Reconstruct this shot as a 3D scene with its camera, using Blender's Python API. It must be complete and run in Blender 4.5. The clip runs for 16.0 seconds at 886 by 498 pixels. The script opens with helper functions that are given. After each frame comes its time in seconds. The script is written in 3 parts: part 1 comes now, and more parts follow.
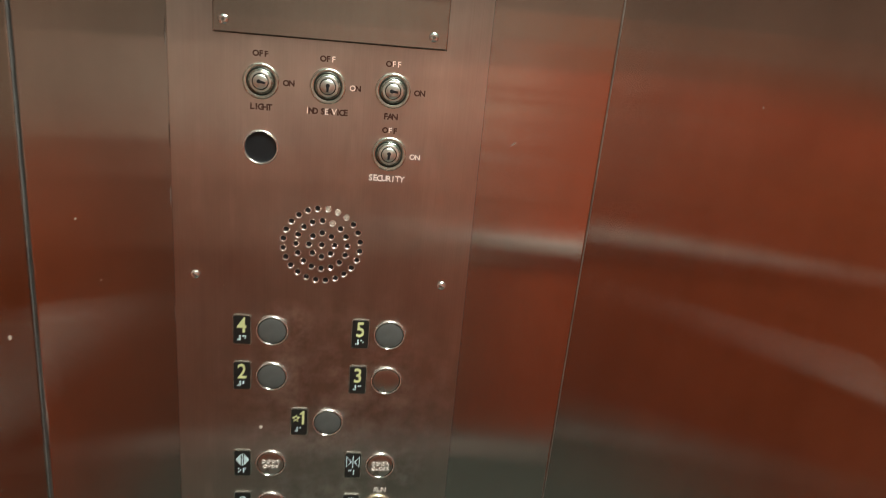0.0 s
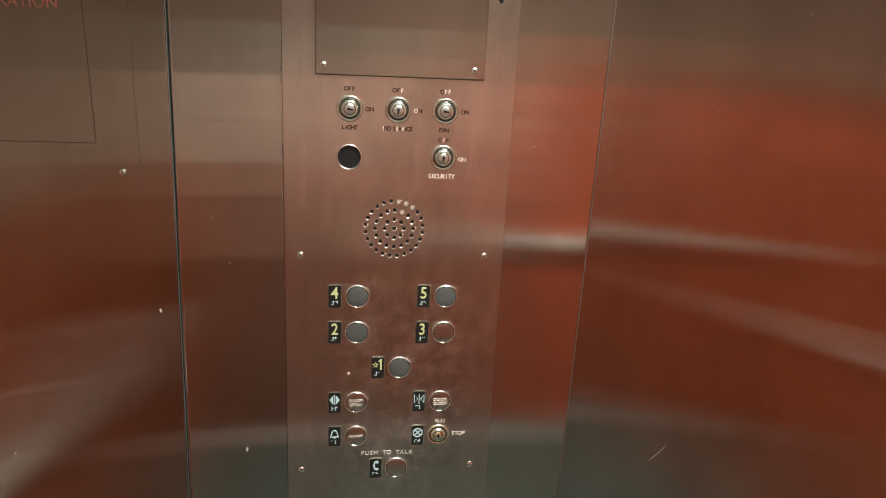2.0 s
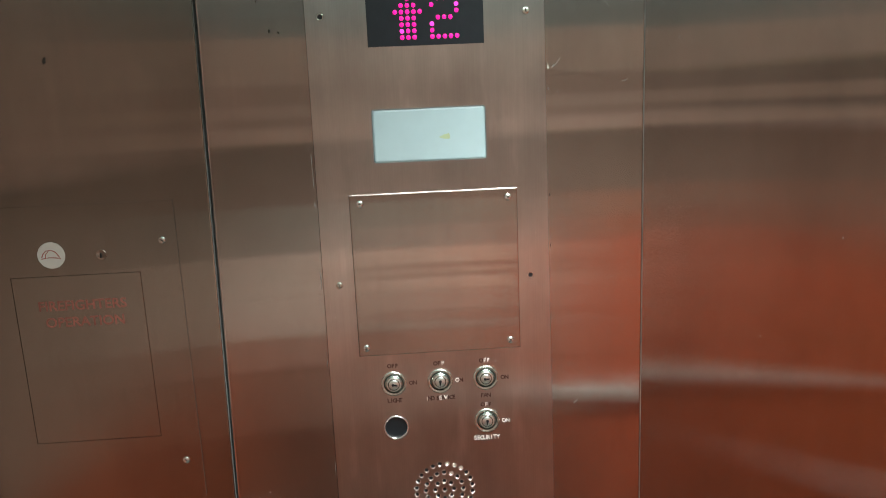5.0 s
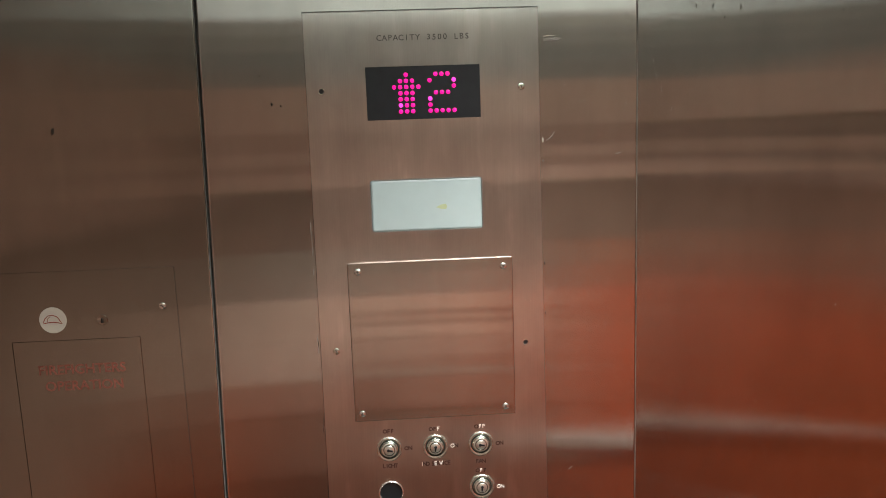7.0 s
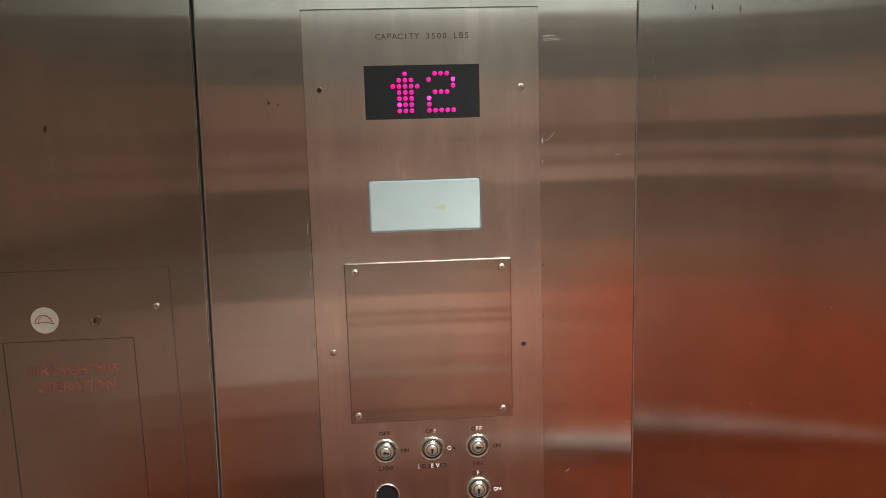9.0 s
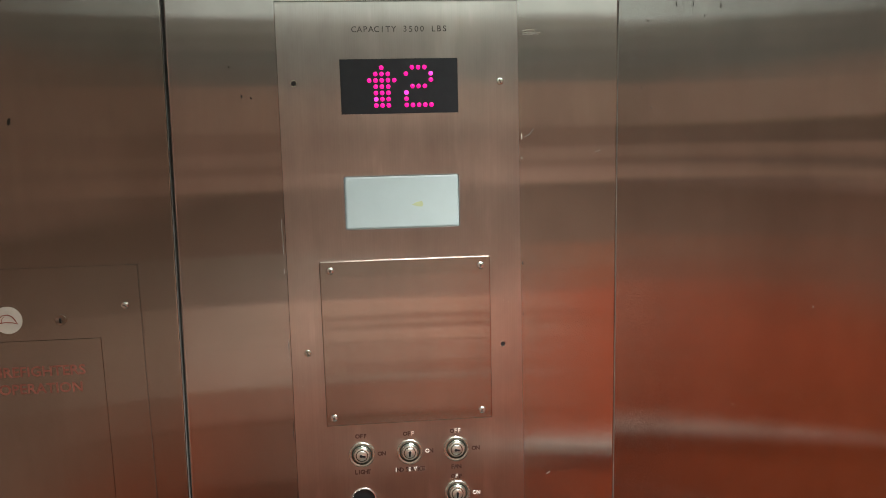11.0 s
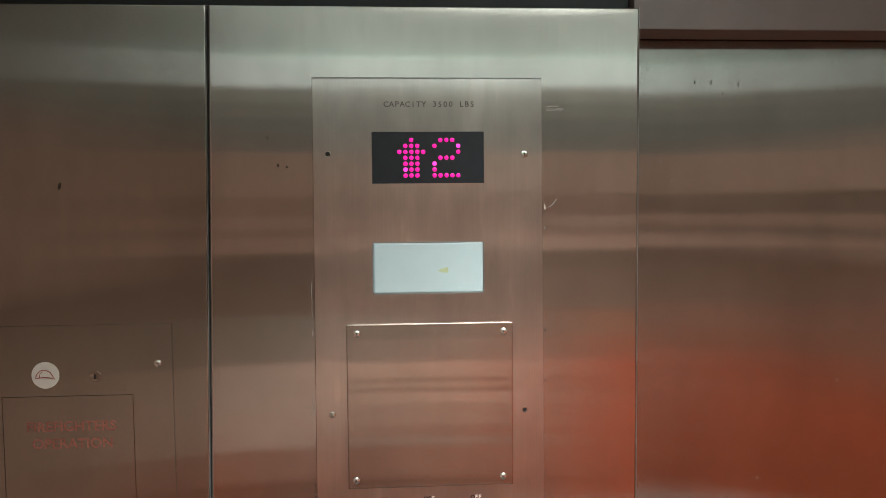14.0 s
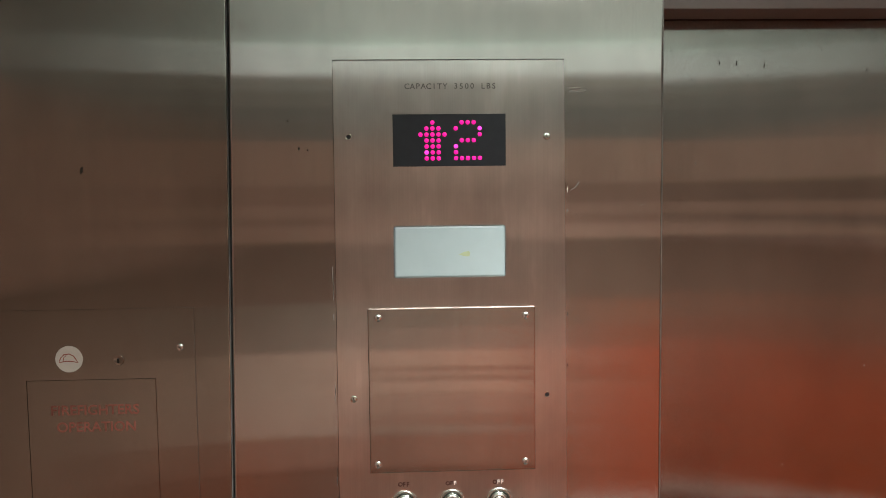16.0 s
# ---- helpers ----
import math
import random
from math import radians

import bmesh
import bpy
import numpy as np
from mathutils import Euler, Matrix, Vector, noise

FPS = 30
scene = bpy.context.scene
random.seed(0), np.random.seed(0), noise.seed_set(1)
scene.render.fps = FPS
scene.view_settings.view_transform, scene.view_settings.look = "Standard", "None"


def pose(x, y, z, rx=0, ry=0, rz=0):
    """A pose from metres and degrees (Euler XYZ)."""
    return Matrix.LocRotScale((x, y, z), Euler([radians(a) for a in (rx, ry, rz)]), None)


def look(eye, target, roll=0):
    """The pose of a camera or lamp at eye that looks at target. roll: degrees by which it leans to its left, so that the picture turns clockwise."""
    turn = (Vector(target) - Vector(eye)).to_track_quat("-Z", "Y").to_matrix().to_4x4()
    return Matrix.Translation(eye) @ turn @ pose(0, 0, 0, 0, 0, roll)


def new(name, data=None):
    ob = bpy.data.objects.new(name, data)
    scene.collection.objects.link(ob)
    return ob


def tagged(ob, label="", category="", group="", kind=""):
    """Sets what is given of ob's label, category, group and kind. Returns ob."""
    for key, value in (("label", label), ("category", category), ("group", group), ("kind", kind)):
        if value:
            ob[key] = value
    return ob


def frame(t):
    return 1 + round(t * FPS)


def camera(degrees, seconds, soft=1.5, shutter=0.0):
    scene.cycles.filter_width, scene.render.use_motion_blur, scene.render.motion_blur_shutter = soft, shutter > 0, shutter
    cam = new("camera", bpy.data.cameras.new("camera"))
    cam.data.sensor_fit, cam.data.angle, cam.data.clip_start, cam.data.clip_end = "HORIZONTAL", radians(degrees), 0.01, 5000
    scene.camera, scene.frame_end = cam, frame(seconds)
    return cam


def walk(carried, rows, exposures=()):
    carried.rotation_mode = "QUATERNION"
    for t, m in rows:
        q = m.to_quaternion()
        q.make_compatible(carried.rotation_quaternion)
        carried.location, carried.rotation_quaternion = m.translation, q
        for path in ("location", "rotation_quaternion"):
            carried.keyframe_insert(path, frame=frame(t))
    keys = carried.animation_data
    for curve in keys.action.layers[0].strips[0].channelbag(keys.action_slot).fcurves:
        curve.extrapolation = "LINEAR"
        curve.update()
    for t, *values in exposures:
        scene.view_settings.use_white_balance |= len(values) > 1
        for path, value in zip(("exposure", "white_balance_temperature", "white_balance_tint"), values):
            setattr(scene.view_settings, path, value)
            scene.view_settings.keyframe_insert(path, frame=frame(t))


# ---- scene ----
cam = camera(63.0, 16.0, soft=0.85, shutter=0.3)
PATH = [
    (0, (0.023, -0.708, 1.551), (0.258, 1.16, 0.875), 5.5),
    (0.5, (-0.002, -0.84, 1.558), (0.193, 1.02, 0.85), 3.6),
    (1, (-0.122, -0.902, 1.545), (0.101, 0.952, 0.828), 3.3),
    (1.5, (-0.124, -0.94, 1.565), (0.131, 0.926, 0.891), 3.4),
    (2, (-0.08, -0.949, 1.583), (0.188, 0.929, 0.95), 3.0),
    (2.5, (-0.064, -0.968, 1.602), (0.202, 0.911, 0.971), 2.0),
    (3, (-0.051, -0.971, 1.605), (0.174, 0.912, 0.97), 1.0),
    (3.5, (-0.057, -0.961, 1.612), (0.091, 0.937, 1.0), -0.3),
    (3.7, (-0.05, -0.96, 1.619), (0.043, 0.953, 1.041), -1.0),
    (3.8, (-0.047, -0.97, 1.631), (0.023, 0.943, 1.052), -1.2),
    (4, (-0.045, -0.957, 1.688), (0.022, 0.95, 1.091), -2.1),
    (4.2, (-0.038, -0.956, 1.728), (0.009, 0.977, 1.22), -2.5),
    (4.5, (-0.049, -0.94, 1.81), (0.04, 1.001, 1.336), -2.7),
    (5, (-0.05, -0.925, 1.822), (0.053, 1.032, 1.427), -2.5),
    (5.2, (-0.048, -0.924, 1.823), (0.051, 1.04, 1.462), -2.4),
    (7.3, (-0.043, -0.933, 1.871), (0.066, 1.041, 1.567), -1.9),
    (7.5, (-0.047, -0.931, 1.869), (0.069, 1.041, 1.557), -2.0),
    (8, (-0.052, -0.922, 1.866), (0.052, 1.051, 1.55), -2.0),
    (8.5, (-0.064, -0.926, 1.872), (0.047, 1.046, 1.557), -1.8),
    (9, (-0.053, -0.924, 1.87), (0.08, 1.048, 1.563), -1.6),
    (9.5, (-0.049, -0.915, 1.863), (0.097, 1.056, 1.558), -1.6),
    (10, (-0.048, -0.908, 1.862), (0.126, 1.062, 1.565), -1.5),
    (12.3, (-0.04, -0.907, 1.848), (0.134, 1.065, 1.567), -1.1),
    (12.5, (-0.042, -0.91, 1.85), (0.135, 1.064, 1.585), -0.9),
    (13, (-0.046, -0.921, 1.856), (0.137, 1.061, 1.662), -0.6),
    (13.5, (-0.049, -0.931, 1.866), (0.121, 1.057, 1.726), -0.4),
    (14, (-0.05, -0.933, 1.862), (0.072, 1.06, 1.747), -0.5),
    (14.5, (-0.054, -0.932, 1.859), (0.041, 1.062, 1.744), -0.6),
    (15, (-0.055, -0.928, 1.857), (0.037, 1.066, 1.733), -0.7),
    (15.5, (-0.051, -0.925, 1.853), (0.031, 1.069, 1.726), -0.6),
    (16, (-0.059, -0.926, 1.851), (0.023, 1.067, 1.714), -0.7),
]
walk(cam, [(t, look(eye, target, roll)) for t, eye, target, roll in PATH],
     exposures=[(0, -0.10, 6500, 10), (0.6, -0.08, 6550, 12), (1.2, 0.13, 6550, 13), (2.5, 0.18, 6500, 10), (4.0, 0.12, 6500, 10), (4.5, 0.38, 5100, -7), (5.2, 0.15, 6000, 9), (7.3, 0.05, 6450, 16), (12.9, 0.05, 6350, 15), (13.4, 0.37, 5700, 4), (14.0, 0.10, 6150, 13), (16, -0.04, 6300, 15)])

# ---- world and light ----
world = bpy.data.worlds.new("world")
world.use_nodes = True
world.node_tree.nodes["Background"].inputs[0].default_value = (0.02, 0.02, 0.02, 1)
world.node_tree.nodes["Background"].inputs[1].default_value = 1.0
lamp = new("ceiling_lamp", bpy.data.lights.new("ceiling_lamp", "AREA"))
lamp.data.shape, lamp.data.size, lamp.data.size_y = "RECTANGLE", 0.60, 0.34
lamp.data.energy, lamp.data.color = 23.5, (1.0, 0.98, 0.90)
lamp.data.spread = radians(114)
lamp.location = (0.31, -0.605, 2.330)
scene.view_settings.exposure = 0.0

# car interior, metres
XL, XR, YB, ZC = -0.700, 1.27, -1.45, 2.36
XJ, ZTOP = 0.265, 2.118
YD = 0.095


# ---- materials ----
def nodes_of(name):
    m = bpy.data.materials.new(name)
    m.use_nodes = True
    nt = m.node_tree
    return m, nt, nt.nodes["Principled BSDF"]


def noise_node(nt, scale, stretch=(1, 1, 1), detail=4.0, rough=0.6):
    tc = nt.nodes.new("ShaderNodeTexCoord")
    mp = nt.nodes.new("ShaderNodeMapping")
    mp.inputs["Scale"].default_value = stretch
    nz = nt.nodes.new("ShaderNodeTexNoise")
    nz.inputs["Scale"].default_value = scale
    nz.inputs["Detail"].default_value = detail
    nz.inputs["Roughness"].default_value = rough
    nt.links.new(tc.outputs["Object"], mp.inputs["Vector"])
    nt.links.new(mp.outputs["Vector"], nz.inputs["Vector"])
    return nz.outputs["Fac"]


def ramp(nt, fac, stops):
    r = nt.nodes.new("ShaderNodeValToRGB")
    els = r.color_ramp.elements
    els[0].position, els[0].color = stops[0][0], (*stops[0][1], 1)
    els[1].position, els[1].color = stops[-1][0], (*stops[-1][1], 1)
    for p, c in stops[1:-1]:
        e = els.new(p)
        e.color = (*c, 1)
    nt.links.new(fac, r.inputs["Fac"])
    return r.outputs["Color"]


def mul(nt, a, b, fac=1.0):
    m = nt.nodes.new("ShaderNodeMix")
    m.data_type, m.blend_type = "RGBA", "MULTIPLY"
    m.inputs[0].default_value = fac
    nt.links.new(a, m.inputs[6])
    nt.links.new(b, m.inputs[7])
    return m.outputs[2]


def grey(v):
    return (v, v, v)


def steel(name, colour, rough, haze=0.25, spread=0.30, haze_rough=0.5, dirt=0.78, dirt_scale=5.0, worn=()):
    """Brushed stainless steel with an upright grain: its fine grooves throw reflections sideways."""
    m, nt, b = nodes_of(name)
    tc0 = nt.nodes.new("ShaderNodeTexCoord")
    white = nt.nodes.new("ShaderNodeTexWhiteNoise")
    white.noise_dimensions = "3D"
    nt.links.new(tc0.outputs["Object"], white.inputs["Vector"])
    mean = nt.nodes.new("ShaderNodeVectorMath")
    mean.operation = "DOT_PRODUCT"
    mean.inputs[1].default_value = (1 / 3, 1 / 3, 1 / 3)
    nt.links.new(white.outputs["Color"], mean.inputs[0])
    grain = mean.outputs["Value"]
    streak = noise_node(nt, 1.0, (700, 700, 3.0), 3.0, 0.7)
    smudge = noise_node(nt, dirt_scale, (1, 1, 0.55), 5.0, 0.62)
    g = ramp(nt, streak, [(0.3, tuple(c * 0.92 for c in colour)), (0.7, colour)])
    s = ramp(nt, smudge, [(0.3, grey(dirt)), (0.62, grey(1.0))])
    col = mul(nt, g, s)
    wear = None
    for wx, wz, wr in worn:
        tc = nt.nodes.new("ShaderNodeTexCoord")
        dist = nt.nodes.new("ShaderNodeVectorMath")
        dist.operation = "DISTANCE"
        dist.inputs[1].default_value = (wx, 0, wz)
        nt.links.new(tc.outputs["Object"], dist.inputs[0])
        mr = nt.nodes.new("ShaderNodeMapRange")
        mr.interpolation_type = "SMOOTHSTEP"
        mr.inputs["From Min"].default_value, mr.inputs["From Max"].default_value = wr, 0.012
        nt.links.new(dist.outputs["Value"], mr.inputs["Value"])
        if wear is None:
            wear = mr.outputs[0]
        else:
            mx = nt.nodes.new("ShaderNodeMath")
            mx.operation = "MAXIMUM"
            nt.links.new(wear, mx.inputs[0])
            nt.links.new(mr.outputs[0], mx.inputs[1])
            wear = mx.outputs[0]
    if wear is not None:
        blotch = noise_node(nt, 30.0, (1, 1, 1), 5.0, 0.6)
        gate = nt.nodes.new("ShaderNodeMath")
        gate.operation = "MULTIPLY"
        nt.links.new(wear, gate.inputs[0])
        nt.links.new(ramp(nt, blotch, [(0.40, grey(0.0)), (0.66, grey(0.9))]), gate.inputs[1])
        mixc = nt.nodes.new("ShaderNodeMix")
        mixc.data_type = "RGBA"
        nt.links.new(gate.outputs[0], mixc.inputs[0])
        nt.links.new(col, mixc.inputs[6])
        mixc.inputs[7].default_value = (0.92, 0.91, 0.89, 1)
        col = mixc.outputs[2]
    # wiped and dripped film: dull upright streaks
    film = noise_node(nt, 7.0, (4, 4, 0.9), 3.0, 0.5)
    rr = ramp(nt, smudge, [(0.3, grey(rough * 1.3)), (0.7, grey(rough * 0.9))])
    # grooves tilt the surface to the sides only
    geo = nt.nodes.new("ShaderNodeNewGeometry")
    sub = nt.nodes.new("ShaderNodeMath")
    sub.operation = "MULTIPLY_ADD"
    sub.inputs[1].default_value, sub.inputs[2].default_value = 2 * spread, -spread
    nt.links.new(grain, sub.inputs[0])
    side = nt.nodes.new("ShaderNodeCombineXYZ")
    nt.links.new(sub.outputs[0], side.inputs[0])
    add = nt.nodes.new("ShaderNodeVectorMath")
    nt.links.new(geo.outputs["Normal"], add.inputs[0])
    nt.links.new(side.outputs[0], add.inputs[1])
    norm = nt.nodes.new("ShaderNodeVectorMath")
    norm.operation = "NORMALIZE"
    nt.links.new(add.outputs[0], norm.inputs[0])
    tan = nt.nodes.new("ShaderNodeCombineXYZ")
    tan.inputs[0].default_value, tan.inputs[1].default_value = 1.0, 0.31
    b.inputs["Metallic"].default_value = 1.0
    b.inputs["Anisotropic"].default_value = 1.0
    nt.links.new(col, b.inputs["Base Color"])
    nt.links.new(rr, b.inputs["Roughness"])
    nt.links.new(tan.outputs[0], b.inputs["Tangent"])
    nt.links.new(norm.outputs[0], b.inputs["Normal"])
    h = nt.nodes.new("ShaderNodeBsdfPrincipled")
    h.inputs["Metallic"].default_value = 1.0
    h.inputs["Roughness"].default_value = haze_rough
    h.inputs["Anisotropic"].default_value = 0.8
    nt.links.new(col, h.inputs["Base Color"])
    nt.links.new(tan.outputs[0], h.inputs["Tangent"])
    mix = nt.nodes.new("ShaderNodeMixShader")
    veil = nt.nodes.new("ShaderNodeMath")
    veil.operation, veil.use_clamp, veil.inputs[1].default_value = "ADD", True, 0.0
    nt.links.new(ramp(nt, film, [(0.36, grey(haze * 0.9)), (0.60, grey(haze)), (0.76, grey(min(1.0, haze * 1.3)))]), veil.inputs[0])
    if wear is not None:
        rub = nt.nodes.new("ShaderNodeMath")
        rub.operation, rub.inputs[1].default_value = "MULTIPLY", 0.32
        nt.links.new(gate.outputs[0], rub.inputs[0])
        nt.links.new(rub.outputs[0], veil.inputs[1])
    nt.links.new(veil.outputs[0], mix.inputs[0])
    nt.links.new(b.outputs[0], mix.inputs[1])
    nt.links.new(h.outputs[0], mix.inputs[2])
    nt.links.new(mix.outputs[0], nt.nodes["Material Output"].inputs["Surface"])
    return m


def plain(name, colour, rough=0.5, metal=0.0, vary=0.12, scale=40.0, bump=0.0, spec=0.5):
    m, nt, b = nodes_of(name)
    n = noise_node(nt, scale, (1, 1, 1), 4.0, 0.65)
    lo = tuple(c * (1 - vary) for c in colour)
    hi = tuple(min(1.0, c * (1 + vary)) for c in colour)
    nt.links.new(ramp(nt, n, [(0.3, lo), (0.7, hi)]), b.inputs["Base Color"])
    b.inputs["Roughness"].default_value, b.inputs["Metallic"].default_value = rough, metal
    b.inputs["Specular IOR Level"].default_value = spec
    if bump:
        bp = nt.nodes.new("ShaderNodeBump")
        bp.inputs["Strength"].default_value, bp.inputs["Distance"].default_value = bump, 0.001
        nt.links.new(n, bp.inputs["Height"])
        nt.links.new(bp.outputs["Normal"], b.inputs["Normal"])
    return m


def glow(name, colour, strength):
    m, nt, b = nodes_of(name)
    b.inputs["Base Color"].default_value = (*colour, 1)
    b.inputs["Emission Color"].default_value = (*colour, 1)
    b.inputs["Emission Strength"].default_value = strength
    b.inputs["Roughness"].default_value = 0.4
    return m


def laminate(name, dark, light):
    """Plastic laminate with an upright wood figure."""
    m, nt, b = nodes_of(name)
    n = noise_node(nt, 6.0, (6, 6, 0.7), 6.0, 0.6)
    f = noise_node(nt, 60.0, (5, 5, 0.4), 3.0, 0.6)
    a = ramp(nt, n, [(0.3, dark), (0.7, light)])
    c = ramp(nt, f, [(0.3, grey(0.82)), (0.7, grey(1.0))])
    nt.links.new(mul(nt, a, c), b.inputs["Base Color"])
    b.inputs["Roughness"].default_value = 0.38
    return m


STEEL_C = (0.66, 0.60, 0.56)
# same steel: left and door colours are darkened to paint in dimmer reflections
DIMMED_C = (0.57, 0.525, 0.49)
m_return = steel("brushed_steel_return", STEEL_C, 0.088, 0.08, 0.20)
m_left = steel("brushed_steel_left_dimmed", (0.455, 0.41, 0.37), 0.08, 0.06, 0.36)
m_door = steel("brushed_steel_door_dimmed", DIMMED_C, 0.08, 0.09, 0.50)
m_cop = steel("brushed_steel_faceplate", (0.80, 0.73, 0.68), 0.15, 0.31, 0.28, 0.53, 0.76, 8.0,
              ((-0.045, 1.192, 0.045), (-0.045, 1.137, 0.055), (0.014, 1.078, 0.055), (0.075, 1.020, 0.060), (0.07, 1.12, 0.05), (0.02, 1.10, 0.17), (0.0, 0.95, 0.12)))
m_cover = steel("brushed_steel_cover", (STEEL_C[0] * 0.95, STEEL_C[1] * 0.92, STEEL_C[2] * 0.90), 0.075, 0.08)
m_rail = plain("satin_rail", (0.88, 0.88, 0.83), 0.36, 0.35, 0.05)
m_chrome = plain("chrome", (0.80, 0.80, 0.77), 0.13, 0.95, 0.06)
m_nickel = plain("worn_nickel", (0.62, 0.64, 0.57), 0.22, 0.96, 0.15, 300)
m_brass = plain("key_cylinder_metal", (0.86, 0.87, 0.80), 0.30, 0.96, 0.12, 300)
m_yellow_brass = plain("yellow_brass", (0.84, 0.80, 0.60), 0.26, 0.94, 0.12, 300)
m_dark_nickel = plain("dark_nickel", (0.045, 0.05, 0.04), 0.32, 0.7)
m_black = plain("black_gap", (0.012, 0.012, 0.012), 0.7, 0.0, 0.2)
m_seam = plain("dark_shadow_line", (0.035, 0.028, 0.024), 0.7)
m_hole = plain("dark_hole", (0.008, 0.010, 0.012), 0.35, 0.0, 0.2)
m_ink = plain("engraving_fill_dark", (0.045, 0.024, 0.019), 0.9, 0.0, 0.3, 200, 0.0, 0.1)
m_ink2 = plain("engraving_fill_grey", (0.06, 0.052, 0.048), 0.8, 0.0, 0.3, 200, 0.0, 0.2)
m_pale = plain("engraving_worn_bright", (0.74, 0.70, 0.65), 0.38, 0.35)
m_plate = plain("tactile_plate_black", (0.013, 0.013, 0.012), 0.35, 0.0, 0.3, 200)
m_yellow = plain("tactile_yellow", (0.54, 0.58, 0.28), 0.45)
m_white = plain("tactile_white", (0.52, 0.70, 0.74), 0.45)
m_button = steel("button_steel", (0.80, 0.745, 0.70), 0.26, 0.5)
m_capgrey = plain("grey_reflection_cap", (0.11, 0.118, 0.113), 0.36, 0.35, 0.1, 90)
m_display = plain("display_glass", (0.016, 0.018, 0.022), 0.32, 0.0, 0.15, 60, 0.0, 0.4)
m_led = glow("led_pink", (1.0, 0.004, 0.32), 0.74)
m_led_hot = glow("led_pink_hot", (1.0, 0.05, 0.52), 1.15)
m_lens = plain("milky_lens", (0.36, 0.445, 0.45), 0.45, 0.0, 0.05, 14)
m_stain = plain("yellow_stain", (0.36, 0.41, 0.23), 0.6)
m_hat = plain("sticker_white", (0.62, 0.58, 0.52), 0.55, 0.0, 0.06)
m_hatline = plain("sticker_red_print", (0.30, 0.07, 0.05), 0.6)
m_red = plain("faded_red_print", (0.26, 0.085, 0.06), 0.6, 0.0, 0.3, 60)
# many laminates below are recoloured copies that paint in light, shade and reflections
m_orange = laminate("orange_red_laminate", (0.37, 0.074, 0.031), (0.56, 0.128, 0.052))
m_bright = laminate("lit_orange_laminate", (0.46, 0.098, 0.046), (0.66, 0.160, 0.072))
m_low = laminate("shaded_orange_laminate", (0.27, 0.056, 0.019), (0.40, 0.095, 0.032))
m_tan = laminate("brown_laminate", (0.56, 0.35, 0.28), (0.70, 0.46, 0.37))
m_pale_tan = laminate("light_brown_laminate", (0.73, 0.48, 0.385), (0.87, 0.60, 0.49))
m_mix_a = laminate("rust_fade_and_joint", (0.38, 0.12, 0.06), (0.53, 0.17, 0.09))
m_chestnut = laminate("chestnut_shade", (0.26, 0.135, 0.095), (0.35, 0.19, 0.135))
m_salmon = laminate("salmon_reflection", (0.66, 0.45, 0.355), (0.80, 0.575, 0.465))
m_umber = laminate("umber_reflection_joint", (0.16, 0.075, 0.048), (0.23, 0.11, 0.07))
m_rust_dark = laminate("shaded_rust_laminate", (0.26, 0.085, 0.042), (0.38, 0.125, 0.065))
m_mix_b = laminate("russet_fade_laminate", (0.39, 0.165, 0.10), (0.52, 0.24, 0.15))
m_dark = laminate("dark_brown_reflection", (0.13, 0.075, 0.055), (0.19, 0.115, 0.085))
m_dim = laminate("mid_brown_reflection", (0.27, 0.185, 0.145), (0.36, 0.255, 0.205))
m_side = laminate("shaded_brown_laminate", (0.27, 0.18, 0.135), (0.36, 0.25, 0.19))
m_light = laminate("beige_reflection", (0.64, 0.51, 0.42), (0.78, 0.64, 0.545))
m_rosy = laminate("rosy_brown_reflection", (0.40, 0.235, 0.18), (0.50, 0.31, 0.24))
m_rose_tan = laminate("rosy_tan_reflection", (0.50, 0.33, 0.265), (0.61, 0.42, 0.34))
m_shade = laminate("grey_brown_reflection", (0.33, 0.28, 0.235), (0.43, 0.37, 0.315))
m_muted = laminate("muted_brown_reflection", (0.42, 0.325, 0.275), (0.54, 0.43, 0.365))
m_floor = plain("grey_green_floor", (0.058, 0.080, 0.068), 0.45, 0.0, 0.25, 60, 0.1)
m_ceil = plain("ceiling_panel", (0.66, 0.70, 0.66), 0.5, 0.0, 0.06, 8)
m_louvre = glow("lit_ceiling_panel", (0.63, 0.82, 0.71), 0.41)
m_band_glow = glow("added_band_glow", (0.84, 0.95, 0.88), 0.56)
m_diff = glow("ceiling_diffuser", (0.88, 1.0, 0.90), 8.0)
m_head = plain("brown_header_paint", (0.135, 0.095, 0.085), 0.5, 0.0, 0.1, 12)
m_mark = plain("dirt_mark", (0.05, 0.035, 0.025), 0.8)
m_faint = plain("dull_scuff", (0.30, 0.275, 0.25), 0.6, 0.3)
m_chip = plain("pale_chip", (0.56, 0.50, 0.43), 0.5)


# ---- mesh helpers ----
def thing(name, at=(0, 0, 0)):
    ob = new(name)
    ob.location = at
    ob.empty_display_size = 0.05
    return ob


def mesh_of(name, bm, material):
    me = bpy.data.meshes.new(name)
    bm.to_mesh(me)
    bm.free()
    me.materials.append(material)
    return me


def part(name, bm, material, parent=None, label="", at=None):
    me = bm if isinstance(bm, bpy.types.Mesh) else mesh_of(name, bm, material)
    ob = new(name, me)
    if parent is not None:
        ob.parent = parent
    if at is not None:
        ob.location = at
    if label:
        tagged(ob, label)
    return ob


